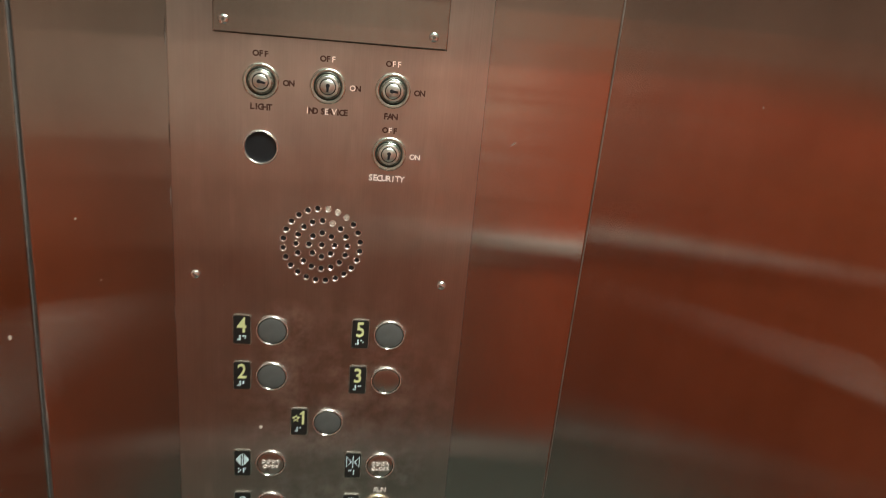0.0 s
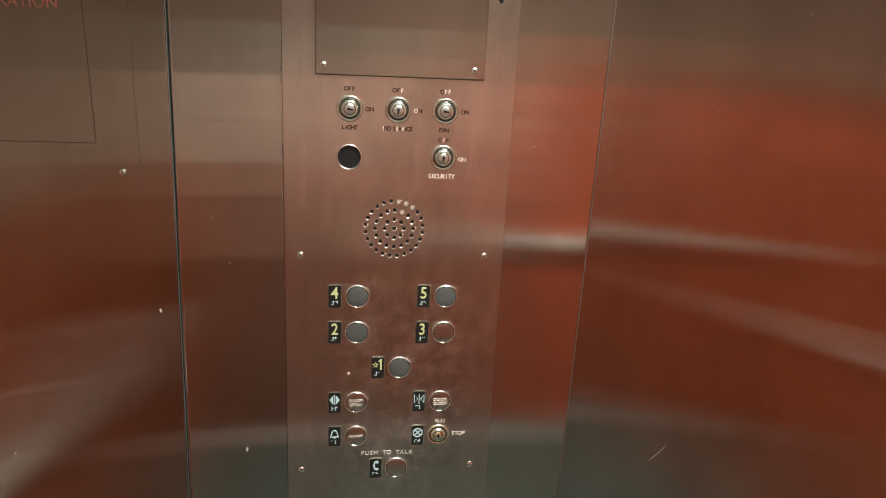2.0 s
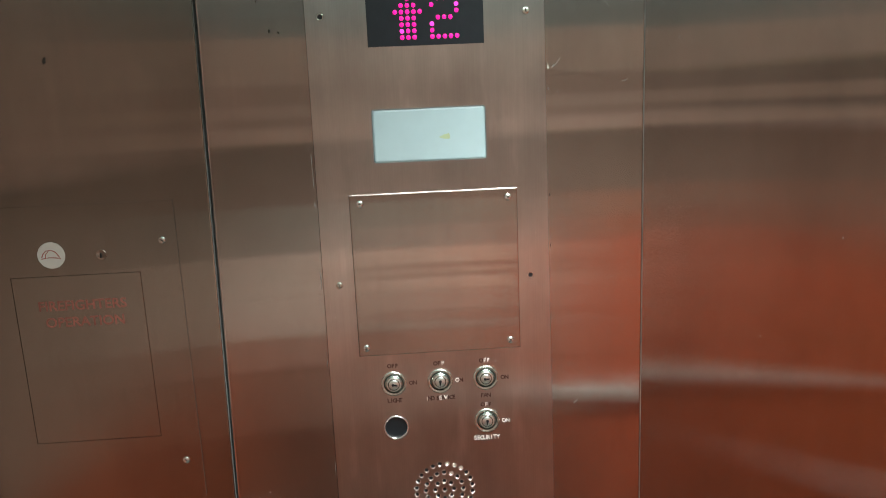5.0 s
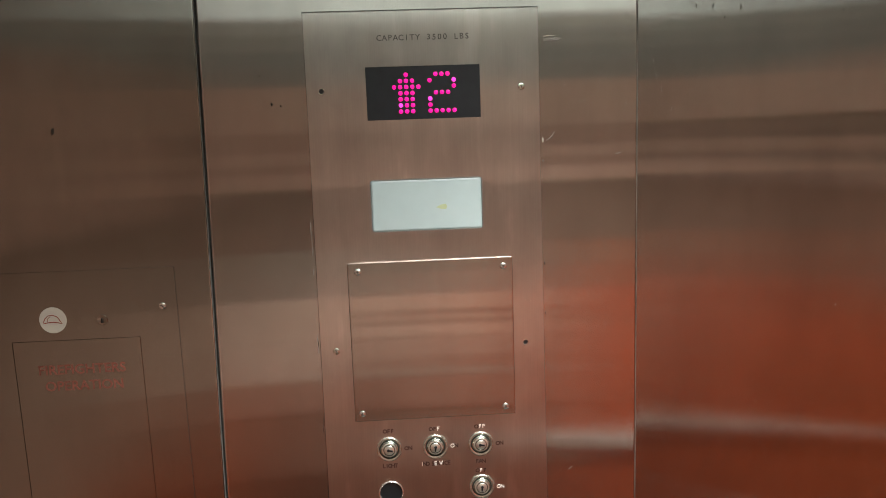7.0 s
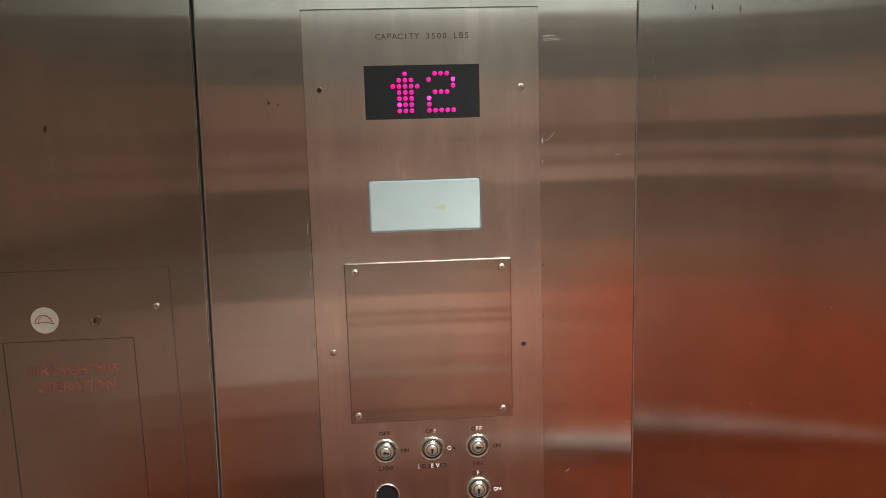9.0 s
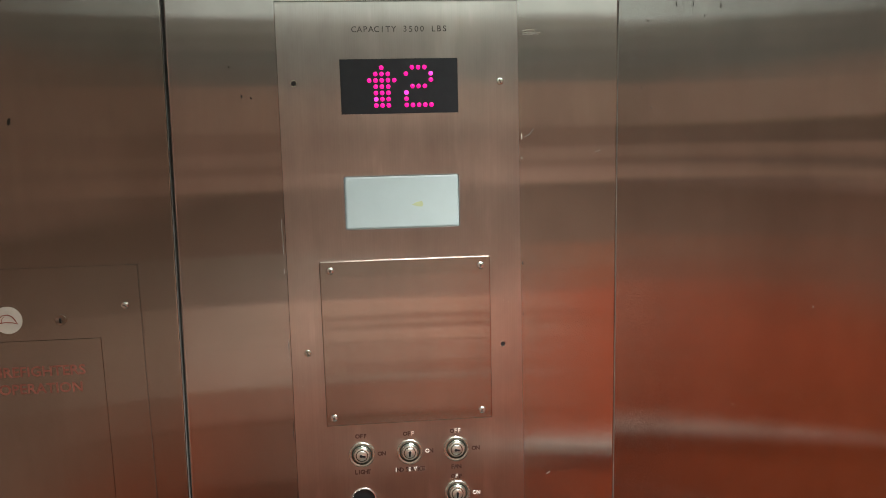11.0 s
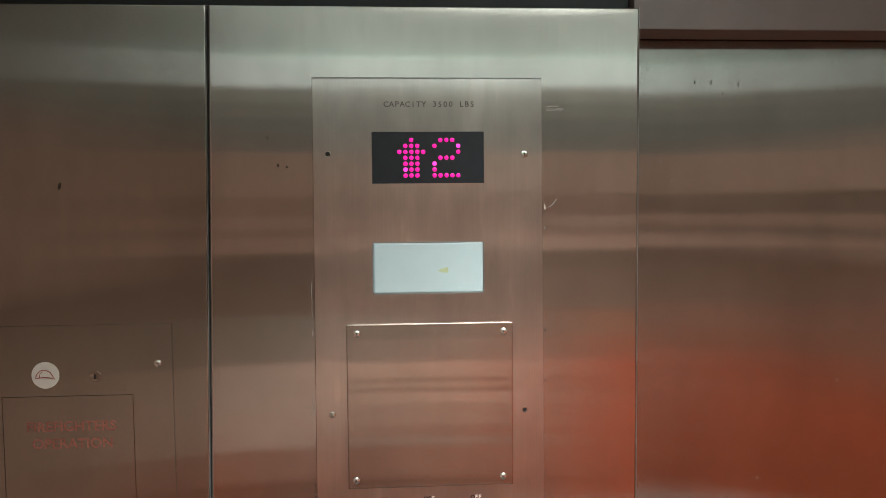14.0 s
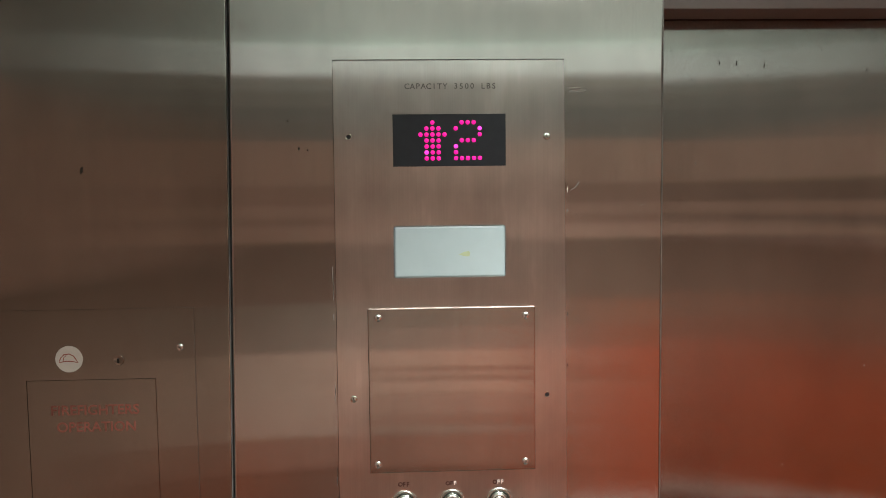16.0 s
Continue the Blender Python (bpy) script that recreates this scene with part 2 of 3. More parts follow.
def box(x0, x1, y0, y1, z0, z1, bevel=0.0, seg=2):
    bm = bmesh.new()
    bmesh.ops.create_cube(bm, size=1)
    for v in bm.verts:
        v.co = Vector(((x0 + x1) / 2 + v.co.x * (x1 - x0), (y0 + y1) / 2 + v.co.y * (y1 - y0), (z0 + z1) / 2 + v.co.z * (z1 - z0)))
    if bevel:
        bmesh.ops.bevel(bm, geom=bm.edges[:], offset=bevel, segments=seg, affect="EDGES", profile=0.5)
    return bm


def rect_loop(x0, x1, z0, z1, r=0.0, n=4):
    if r <= 0:
        return [(x0, z0), (x1, z0), (x1, z1), (x0, z1)]
    out = []
    for cx, cz, a0 in ((x1 - r, z0 + r, -90), (x1 - r, z1 - r, 0), (x0 + r, z1 - r, 90), (x0 + r, z0 + r, 180)):
        for i in range(n + 1):
            a = radians(a0 + 90 * i / n)
            out.append((cx + r * math.cos(a), cz + r * math.sin(a)))
    return out


def circle_loop(cx, cz, r, n=24):
    return [(cx + r * math.cos(2 * math.pi * i / n), cz + r * math.sin(2 * math.pi * i / n)) for i in range(n)]


def sheet(loops, y0, y1):
    """A plate of the outline loops[0] with the other loops as holes right through it; y0 is its front."""
    bm = bmesh.new()
    for loop in loops:
        vs = [bm.verts.new((x, y1, z)) for x, z in loop]
        for i, v in enumerate(vs):
            bm.edges.new((v, vs[(i + 1) % len(vs)]))
    bmesh.ops.triangle_fill(bm, use_beauty=True, use_dissolve=False, edges=bm.edges[:])
    ext = bmesh.ops.extrude_face_region(bm, geom=bm.faces[:])
    for g in ext["geom"]:
        if isinstance(g, bmesh.types.BMVert):
            g.co.y = y0
    bmesh.ops.recalc_face_normals(bm, faces=bm.faces[:])
    return bm


def lathe(profile, n=28):
    """profile: (radius, y) from the rim to the middle; the axis runs along y at the origin."""
    bm = bmesh.new()
    rings = []
    for r, y in profile:
        if r <= 1e-6:
            rings.append([bm.verts.new((0, y, 0))])
        else:
            rings.append([bm.verts.new((r * math.cos(2 * math.pi * i / n), y, r * math.sin(2 * math.pi * i / n))) for i in range(n)])
    for a, b in zip(rings, rings[1:]):
        for i in range(n):
            j = (i + 1) % n
            if len(b) == 1:
                bm.faces.new((a[i], a[j], b[0]))
            elif len(a) == 1:
                bm.faces.new((a[0], b[j], b[i]))
            else:
                bm.faces.new((a[i], a[j], b[j], b[i]))
    bmesh.ops.recalc_face_normals(bm, faces=bm.faces[:])
    for f in bm.faces:
        f.smooth = True
    return bm


def flat(loop, y0, y1):
    return sheet([loop], y0, y1)


def lettering(name, text, size, cx, cz, y, material, parent, align="CENTER", stretch=1.0, bold=0.0, depth=0.0004):
    """Words as a thin mesh on a wall that faces -y. size: the height of the capitals."""
    cu = bpy.data.curves.new(name, "FONT")
    cu.body, cu.size, cu.align_x, cu.align_y = text, size / 0.69, align, "CENTER"
    cu.extrude, cu.offset, cu.resolution_u = depth, bold, 3
    tmp = new(name, cu)
    bpy.context.view_layer.update()
    me = bpy.data.meshes.new_from_object(tmp.evaluated_get(bpy.context.evaluated_depsgraph_get()))
    bpy.data.objects.remove(tmp)
    bpy.data.curves.remove(cu)
    me.transform(Matrix.Translation((cx, y, cz)) @ Matrix.Rotation(radians(90), 4, "X") @ Matrix.Diagonal((stretch, 1, 1, 1)))
    me.materials.clear()
    me.materials.append(material)
    me.name = name
    return part(name, me, material, parent)


def stroke(points, width, y0, y1, closed=False):
    """A flat line of the given width through (x, z) points, mitred."""
    pts = [Vector(p) for p in points]
    n = len(pts)
    left, right = [], []
    for i, p in enumerate(pts):
        a = pts[(i - 1) % n] if closed or i > 0 else p
        b = pts[(i + 1) % n] if closed or i < n - 1 else p
        d = (b - a).normalized()
        q = Vector((-d.y, d.x)) * width / 2
        left.append(p + q)
        right.append(p - q)
    bm = bmesh.new()
    front = [(bm.verts.new((l.x, y0, l.y)), bm.verts.new((r.x, y0, r.y))) for l, r in zip(left, right)]
    back = [(bm.verts.new((l.x, y1, l.y)), bm.verts.new((r.x, y1, r.y))) for l, r in zip(left, right)]
    for i in range(n if closed else n - 1):
        j = (i + 1) % n
        bm.faces.new((front[i][0], front[j][0], front[j][1], front[i][1]))
        bm.faces.new((front[i][0], back[i][0], back[j][0], front[j][0]))
        bm.faces.new((front[i][1], front[j][1], back[j][1], back[i][1]))
    bmesh.ops.recalc_face_normals(bm, faces=bm.faces[:])
    return bm


# ---- large structure ----
YF = 0.003   # face of the steel return panels
def structure(name, bm, mat, label, cat):
    return tagged(part(name, bm, mat), label, cat, kind="structure")


structure("floor", box(XL - 0.05, XR + 0.05, YB - 0.05, 0.16, -0.04, 0.0), m_floor, "speckled grey-green elevator car floor", "floor")
structure("ceiling", box(XL - 0.05, XR + 0.05, YB - 0.05, 0.16, ZC, ZC + 0.04), m_ceil, "pale grey elevator car ceiling", "ceiling")
wall_back = structure("wall_back", box(XL - 0.05, XR + 0.05, YB - 0.05, YB, 0.0, ZC), m_tan, "laminate-panelled rear wall of the car", "wall")
wall_left = structure("wall_left", box(XL - 0.05, XL, YB, 0.16, 0.0, ZC), m_tan, "laminate-panelled side wall of the car", "wall")
wall_right = structure("wall_right", box(XR, XR + 0.05, YB, 0.16, 0.0, ZC), m_tan, "laminate-panelled side wall beside the door", "wall")

def slab(pts, y0, y1, ease=0.0025):
    """An upright slab of the outline pts with eased edges."""
    bm = flat(pts, y0, y1)
    bmesh.ops.dissolve_limit(bm, angle_limit=0.01, verts=bm.verts[:], edges=bm.edges[:])
    bmesh.ops.bevel(bm, geom=[e for e in bm.edges if abs(e.verts[0].co.y - y0) < 1e-6 and abs(e.verts[1].co.y - y0) < 1e-6], offset=ease, segments=3, affect="EDGES", profile=0.5)
    return bm


def seam(z):
    """The slightly leaning hinge seam left of the swing return."""
    return -0.2872 - 0.0183 * (2.05 - z)


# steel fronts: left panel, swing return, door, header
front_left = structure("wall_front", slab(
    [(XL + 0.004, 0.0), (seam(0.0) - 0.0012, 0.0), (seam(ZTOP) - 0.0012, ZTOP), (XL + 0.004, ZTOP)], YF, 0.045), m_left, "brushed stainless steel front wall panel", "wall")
ret = structure("return_panel", slab(
    [(seam(0.0) + 0.0012, 0.0), (XJ, 0.0), (XJ, ZTOP), (seam(ZTOP) + 0.0012, ZTOP)], YF, 0.088), m_return, "brushed stainless steel swing return panel", "wall panel")
door = structure("door_1", box(0.20, XR - 0.004, YD, YD + 0.03, 0.008, 2.30, 0.001), m_door, "closed brushed stainless steel sliding car door", "door")
structure("door_header", box(XJ + 0.003, XR, 0.034, 0.091, 2.098, ZC, 0.0015), m_head, "dull brown header over the car door", "header")
structure("fascia_over_return", box(XL, XJ, 0.050, 0.085, ZTOP + 0.004, ZC), m_black, "dark recess above the steel return", "trim")
structure("shaft_closing", box(XL, XR, 0.150, 0.170, 0.0, ZC), m_black, "black closing behind the car front", "wall")
structure("gap_backing", box(-0.36, -0.25, 0.089, 0.100, 0.0, ZTOP), m_black, "black seam behind the swing return hinge", "trim")

# strips on worn edges also paint in the highlight that the bevels catch
m_edge = plain("worn_highlight_steel", (0.17, 0.165, 0.155), 0.5, 0.1, 0.25, 60)
m_edge_light = plain("rubbed_highlight_steel", (0.33, 0.31, 0.285), 0.42, 0.9, 0.35, 18)
part("worn_edge_highlight", box(XJ - 0.0006, XJ + 0.0004, YF - 0.0005, YF + 0.012, 0.0, ZTOP + 0.0006, 0.0004, 1), m_edge_light, ret, "worn edge of the return with its highlight painted in")
part("worn_edge_highlight", slab([(seam(0.0) + 0.0011, 0.0), (seam(0.0) + 0.0021, 0.0), (seam(1.30) + 0.0017, 1.30), (seam(1.30) + 0.0011, 1.30)], YF - 0.0004, YF + 0.012, 0.0003), m_edge_light, ret, "rubbed lower edge beside the seam with its highlight painted in")
part("worn_edge_highlight", slab([(seam(0.0) - 0.0018, 0.0), (seam(0.0) - 0.0011, 0.0), (seam(ZTOP) - 0.0011, ZTOP), (seam(ZTOP) - 0.0018, ZTOP)], YF - 0.0004, YF + 0.012, 0.0004), m_edge, front_left, "worn edge beside the seam with its highlight painted in")

part("corner_trim", box(XL, -0.638, -0.022, -0.002, 0.0, ZC, 0.001), m_black, wall_left, "black trim in the front corner")

# laminate panels on the three walls, with reveals between them
def panel_row(wall, axis, lo, hi, plane, sign, cuts, bands, mats):
    edges = [lo] + cuts + [hi]
    for k, (z0, z1) in enumerate(bands):
        for i, (a, b) in enumerate(zip(edges, edges[1:])):
            a, b = a + 0.004, b - 0.004
            p0, p1 = sorted((plane, plane + sign * 0.012))
            bm = box(a, b, p0, p1, z0, z1, 0.002) if axis == "x" else box(p0, p1, a, b, z0, z1, 0.002)
            part("wall_panel", bm, mats(k, i), wall)


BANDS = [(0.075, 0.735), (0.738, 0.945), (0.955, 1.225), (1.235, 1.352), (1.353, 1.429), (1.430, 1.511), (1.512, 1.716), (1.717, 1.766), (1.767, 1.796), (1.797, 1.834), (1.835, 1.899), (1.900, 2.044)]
# light fading up the wall is painted in, from bright orange to brown
BAND_LIGHT = (m_orange, m_bright, m_bright, m_bright, m_mix_a, m_mix_b, m_side, m_pale_tan, m_tan, m_pale_tan, m_tan, m_pale_tan)
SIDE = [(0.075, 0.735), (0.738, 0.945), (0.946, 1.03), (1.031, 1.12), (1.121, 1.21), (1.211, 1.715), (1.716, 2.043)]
# side walls use shaded copies, so their dimness lies in the colour
SIDE_SHADE = (m_low, m_low, m_low, m_low, m_rust_dark, m_side, m_tan)
RIGHT_SHADE = (m_low, m_low, m_low, m_orange, m_rust_dark, m_chestnut, m_chestnut, m_tan, m_side, m_tan, m_side, m_pale_tan)
# centre and corner bands paint in the mirror image of someone standing here
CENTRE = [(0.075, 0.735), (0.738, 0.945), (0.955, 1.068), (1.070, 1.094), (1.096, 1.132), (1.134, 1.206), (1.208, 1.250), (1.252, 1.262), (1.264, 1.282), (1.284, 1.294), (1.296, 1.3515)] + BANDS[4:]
CENTRE_REFLECTION = (m_dark, m_dim, m_rosy, m_muted, m_rosy, m_rose_tan, m_salmon, m_rosy, m_salmon, m_rosy, m_salmon, m_muted, m_shade, m_dim) + BAND_LIGHT[7:]
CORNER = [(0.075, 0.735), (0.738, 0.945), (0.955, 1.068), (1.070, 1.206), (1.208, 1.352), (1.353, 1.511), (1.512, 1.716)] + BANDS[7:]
CORNER_REFLECTION = (m_umber, m_chestnut, m_rosy, m_light, m_light, m_shade, m_dim) + BAND_LIGHT[7:]
panel_row(wall_back, "x", XL, -0.22, YB, 1, [], CORNER, lambda k, i: CORNER_REFLECTION[k])
panel_row(wall_back, "x", -0.22, 0.42, YB, 1, [], CENTRE, lambda k, i: CENTRE_REFLECTION[k])
panel_row(wall_back, "x", 0.42, XR, YB, 1, [], BANDS, lambda k, i: BAND_LIGHT[k])
panel_row(wall_left, "y", YB, -0.076, XL, 1, [-0.72], SIDE, lambda k, i: SIDE_SHADE[k])
panel_row(wall_right, "y", YB, 0.03, XR, -1, [-0.72], BANDS, lambda k, i: RIGHT_SHADE[k])
for z0, z1 in ((0.945, 0.955), (1.225, 1.235)):
    if z0 < 1:
        part("joint_strip", box(XL + 0.01, 0.425, YB, YB + 0.011, z0, z1), m_umber, wall_back, "umber joint strip between panels")
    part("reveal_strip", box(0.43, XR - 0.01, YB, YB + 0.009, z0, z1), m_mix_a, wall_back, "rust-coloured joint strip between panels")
part("joint_strip", box(XL, XL + 0.0135, YB + 0.02, -0.078, 1.068, 1.075, 0.001), m_pale_tan, wall_left, "pale joint strip between panels")
m_frieze = plain("frieze_grey", (0.40, 0.36, 0.33), 0.5)
# light falling off below the ceiling, painted as three greys
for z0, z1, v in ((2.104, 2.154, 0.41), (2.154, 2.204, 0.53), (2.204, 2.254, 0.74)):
    part("falloff_band", box(XL, XR, YB, YB + 0.010, z0, z1), plain("falloff_grey", (v, v * 0.95, v * 0.90), 0.5), wall_back)
for w, bm in ((wall_back, box(XL, XR, YB, YB + 0.008, 2.045, 2.103)), (wall_left, box(XL, XL + 0.008, YB + 0.01, 0.0, 2.045, ZC)), (wall_right, box(XR - 0.008, XR, YB + 0.01, 0.03, 2.045, ZC))):
    part("frieze", bm, m_frieze, w)
# glow added to give the steel a bright band to mirror; no lamp visible
part("glow_strip", box(XL, XR, YB, YB + 0.02, 2.255, 2.356, 0.003), m_band_glow, wall_back, "glowing strip added below the ceiling")
for w, bm in ((wall_back, box(XL, XR, YB, YB + 0.014, 0.0, 0.07)), (wall_left, box(XL, XL + 0.014, YB + 0.02, 0.0, 0.0, 0.07)), (wall_right, box(XR - 0.014, XR, YB + 0.02, 0.03, 0.0, 0.07))):
    part("baseboard", bm, m_frieze, w)


def handrail(a, b, out, tall=0.046):
    """A flat steel bar rail from a to b (x, y), standing off the wall in the direction out."""
    a, b, out = Vector(a), Vector(b), Vector(out)
    rail = thing("handrail", (0, 0, 0))
    c = [a + out * 0.028, b + out * 0.046]
    xs, ys = sorted((c[0].x, c[1].x)), sorted((c[0].y, c[1].y))
    part("bar", box(xs[0], xs[1], ys[0], ys[1], 0.838 - tall, 0.838, 0.0065, 4), m_rail, rail)
    for f in (0.12, 0.5, 0.88):
        p = a.lerp(b, f)
        q = p + out * 0.029
        x0, x1 = sorted((p.x, q.x))
        y0, y1 = sorted((p.y, q.y))
        if x1 - x0 < 0.02:
            x0, x1 = x0 - 0.011, x1 + 0.011
        else:
            y0, y1 = y0 - 0.011, y1 + 0.011
        part("bracket", box(x0, x1, y0, y1, 0.806, 0.828, 0.002), m_rail, rail)
    return tagged(rail, "flat brushed steel handrail bar on the laminate wall", "handrail", "car handrails")


handrail((0.44, YB + 0.013), (XR - 0.12, YB + 0.013), (0, 1))
handrail((XL + 0.013, -0.78), (XL + 0.013, -0.035), (1, 0))
handrail((XR - 0.013, -0.50), (XR - 0.013, -0.16), (-1, 0), 0.020)


lum = tagged(part("lit_ceiling_panel", box(XL + 0.18, XR - 0.18, YB + 0.024, -0.12, ZC - 0.012, ZC - 0.004, 0.002), m_louvre), "softly glowing translucent ceiling panel round the lamp", "ceiling panel", kind="structure")


def ceiling_light(x0, x1, y0, y1):
    lt = thing("ceiling_light", ((x0 + x1) / 2, (y0 + y1) / 2, ZC))
    cx, cy = (x0 + x1) / 2, (y0 + y1) / 2
    bm = bmesh.new()
    for bb in ((x0 - .02, x1 + .02, y0 - .02, y0), (x0 - .02, x1 + .02, y1, y1 + .02), (x0 - .02, x0, y0, y1), (x1, x1 + .02, y0, y1)):
        t = box(bb[0] - cx, bb[1] - cx, bb[2] - cy, bb[3] - cy, -0.030, -0.013)
        me = bpy.data.meshes.new("tmp")
        t.to_mesh(me)
        t.free()
        bm.from_mesh(me)
        bpy.data.meshes.remove(me)
    part("frame", bm, m_rail, lt)
    part("diffuser", box(x0 - cx, x1 - cx, y0 - cy, y1 - cy, -0.024, -0.013), m_diff, lt)
    return tagged(lt, "recessed fluorescent ceiling light with milky diffuser", "ceiling light", "car ceiling lights")


ceiling_light(0.01, 0.61, -0.765, -0.445)

# ---- small makers ----
def screw_mesh(r, material, h=0.0022):
    me = mesh_of("screw", lathe([(r, 0.0), (r, -h * 0.35), (r * 0.86, -h * 0.75), (r * 0.5, -h), (0, -h * 1.05)], 18), material)
    return me


ME_SCREW = screw_mesh(0.0047, m_chrome)
ME_SCREW_DULL = screw_mesh(0.0046, m_nickel, 0.0012)


def slot_mesh(w, h, y):
    bm = box(-w / 2, w / 2, y - 0.0002, y + 0.0006, -h / 2, h / 2)
    return mesh_of("screw_slot", bm, m_mark)


ME_SLOT_A = slot_mesh(0.0052, 0.0013, -0.0023)
ME_SOCKET = mesh_of("screw_socket", lathe([(0.0017, -0.00242), (0.0, -0.00242)], 6), m_mark)


def add_screw(parent, x, z, y=0.0, dull=False, turn=20):
    s = part("screw", ME_SCREW_DULL if dull else ME_SCREW, None, parent, at=(x, y, z))
    s.rotation_euler = (0, radians(turn), 0)
    q = part("screw_slot", ME_SLOT_A, None, s)
    q.location = (0, 0.001 if dull else 0.0, 0)
    return s


# ---- car operating panel ----
cop = tagged(thing("elevator_control_panel", (0, 0, 0)), "brushed steel elevator control panel with floor buttons and key switches", "control panel")
CX0, CX1, CZ0, CZ1 = -0.160, 0.140, 0.775, 2.027
SPK = (-0.0135, 1.292)
holes = [rect_loop(-0.083, 0.061, 1.893, 1.959), rect_loop(-0.084, 0.060, 1.7505, 1.8175, 0.003, 3)]
grille = [(SPK[0], SPK[1])]
for r, n in ((0.0131, 8), (0.0262, 16), (0.0393, 24)):
    for i in range(n):
        a = 2 * math.pi * (i + (0.5 if n == 24 else 0)) / n
        grille.append((SPK[0] + r * math.cos(a), SPK[1] + r * math.sin(a)))
for x, z in grille:
    holes.append(circle_loop(x, z, 0.0033, 12))
holes.append(circle_loop(-0.0757, 1.390, 0.0150, 32))
for x, z in ((-0.139, 1.931), (0.1135, 1.594)):
    holes.append(circle_loop(x, z, 0.0032, 12))
part("faceplate", sheet([[(CX0 - 0.004, CZ0), (CX1 + 0.004, CZ0), (CX1 - 0.004, CZ1), (CX0 + 0.003, CZ1)]] + holes, 0.0, 0.0028), m_cop, cop, "brushed steel faceplate with speaker holes")
# black sheet backs the holes and shows past the faceplate as its edge shadow
part("joint_shadow_backing", sheet([[(CX0 - 0.0050, CZ0 - 0.001), (CX1 + 0.0048, CZ0 - 0.001), (CX1 - 0.0034, CZ1 + 0.001), (CX0 + 0.0022, CZ1 + 0.001)]], 0.0024, 0.0034), m_black, cop)
# thin strip paints in the highlight on the top edge
part("worn_edge_highlight", box(CX0 + 0.003, CX1 - 0.004, -0.0004, 0.0024, CZ1 - 0.0010, CZ1 + 0.0003, 0.0003, 1), m_edge, cop, "top edge with its highlight painted in")
ring = lathe([(0.0172, 0.0), (0.0170, -0.0014), (0.0160, -0.0018), (0.0150, -0.0006), (0.0149, 0.006)], 36)
part("socket_ring", ring, m_chrome, cop, "thin chrome ring round an empty socket", (-0.0757, 0, 1.390))
part("socket_lens", lathe([(0.0149, 0.0022), (0.010, 0.0016), (0.0, 0.0014)], 32), m_hole, cop, "dark empty indicator socket", (-0.0757, 0, 1.390))
ME_HOLE_RIM = mesh_of("hole_rim", lathe([(0.0035, -0.0001), (0.0033, -0.0001), (0.0026, 0.0008), (0.0025, 0.0021)], 14), m_chrome)
for x, z in grille:
    part("hole_rim", ME_HOLE_RIM, None, cop, at=(x, 0, z))
part("speaker_backing", lathe([(0.043, 0.0023), (0.0, 0.0023)], 32), m_hole, cop, "", (SPK[0], 0, SPK[1]))

for ring_r, ang in ((0.0393, 82.5), (0.0393, 67.5), (0.0393, 52.5), (0.0262, 67.5)):
    part("grille_plug", lathe([(0.0024, 0.0016), (0.0, 0.0012)], 10), m_chip, cop, "pale speck behind a speaker hole", (SPK[0] + ring_r * math.cos(radians(ang)), 0, SPK[1] + ring_r * math.sin(radians(ang))))
for x, z, d in ((0.1135, 1.930, True), (-0.139, 1.594, True), (-0.1405, 1.253, False), (0.1140, 1.253, False), (-0.143, 0.909, False), (0.115, 0.909, False)):
    add_screw(cop, x, z, 0.0, d, random.uniform(0, 90))
for x, z in ((-0.139, 1.931), (0.1135, 1.594)):
    part("screw_hole", lathe([(0.0031, 0.0022), (0.0, 0.0025)], 12), m_hole, cop, "", (x, 0, z))
    part("hole_rim", lathe([(0.0040, 0.0), (0.0037, -0.0002), (0.0033, 0.0002)], 16), m_nickel, cop, "worn bright rim of an empty screw hole", (x, 0, z))

# cover plate on four screws
# dark sheet just wider than the cover, drawn as its edge shadow
part("cover_shadow", box(-0.1192, 0.0976, -0.0006, -0.0001, 1.4950, 1.7112), m_seam, cop, "dark shadow line under the cover plate")
cover = part("cover_plate", box(-0.1185, 0.0970, -0.0034, -0.0004, 1.4960, 1.7115, 0.0008, 2), m_cover, cop, "plain brushed steel cover plate on four screws")
for x, z in ((-0.1055, 1.700), (0.0850, 1.700), (-0.1090, 1.507), (0.0840, 1.507)):
    s = part("screw", ME_SCREW, None, cover, at=(x, -0.0034, z))
    s.rotation_euler = (0, radians(random.uniform(0, 90)), 0)
    part("screw_socket", ME_SOCKET, None, s)

# floor display with its lit dots
disp = part("floor_display", box(-0.0829, 0.0609, 0.0006, 0.0040, 1.8931, 1.9589), m_display, cop, "black floor display with lit pink arrow and number two")
dot = lathe([(0.0030, 0.0004), (0.0026, -0.0001), (0.0, -0.0003)], 12)
ME_DOT = mesh_of("led_dot", dot, m_led)
ME_DOT_HOT = ME_DOT.copy()
ME_DOT_HOT.materials[0] = m_led_hot
ARROW = ("..#..", ".###.", "#####", ".###.", ".###.", ".###.", ".###.")
TWO = (".###.", "#...#", "....#", ".###.", "#....", "#....", "#####")
for glyph, cx in ((ARROW, -0.0325), (TWO, 0.0125)):
    for r, line in enumerate(glyph):
        for c, ch in enumerate(line):
            if ch == "#":
                hot = random.random() < 0.12
                part("led_dot", ME_DOT_HOT if hot else ME_DOT, None, disp, at=(cx + (c - 2) * 0.00765, 0.0004, 1.9485 - r * 0.00755))

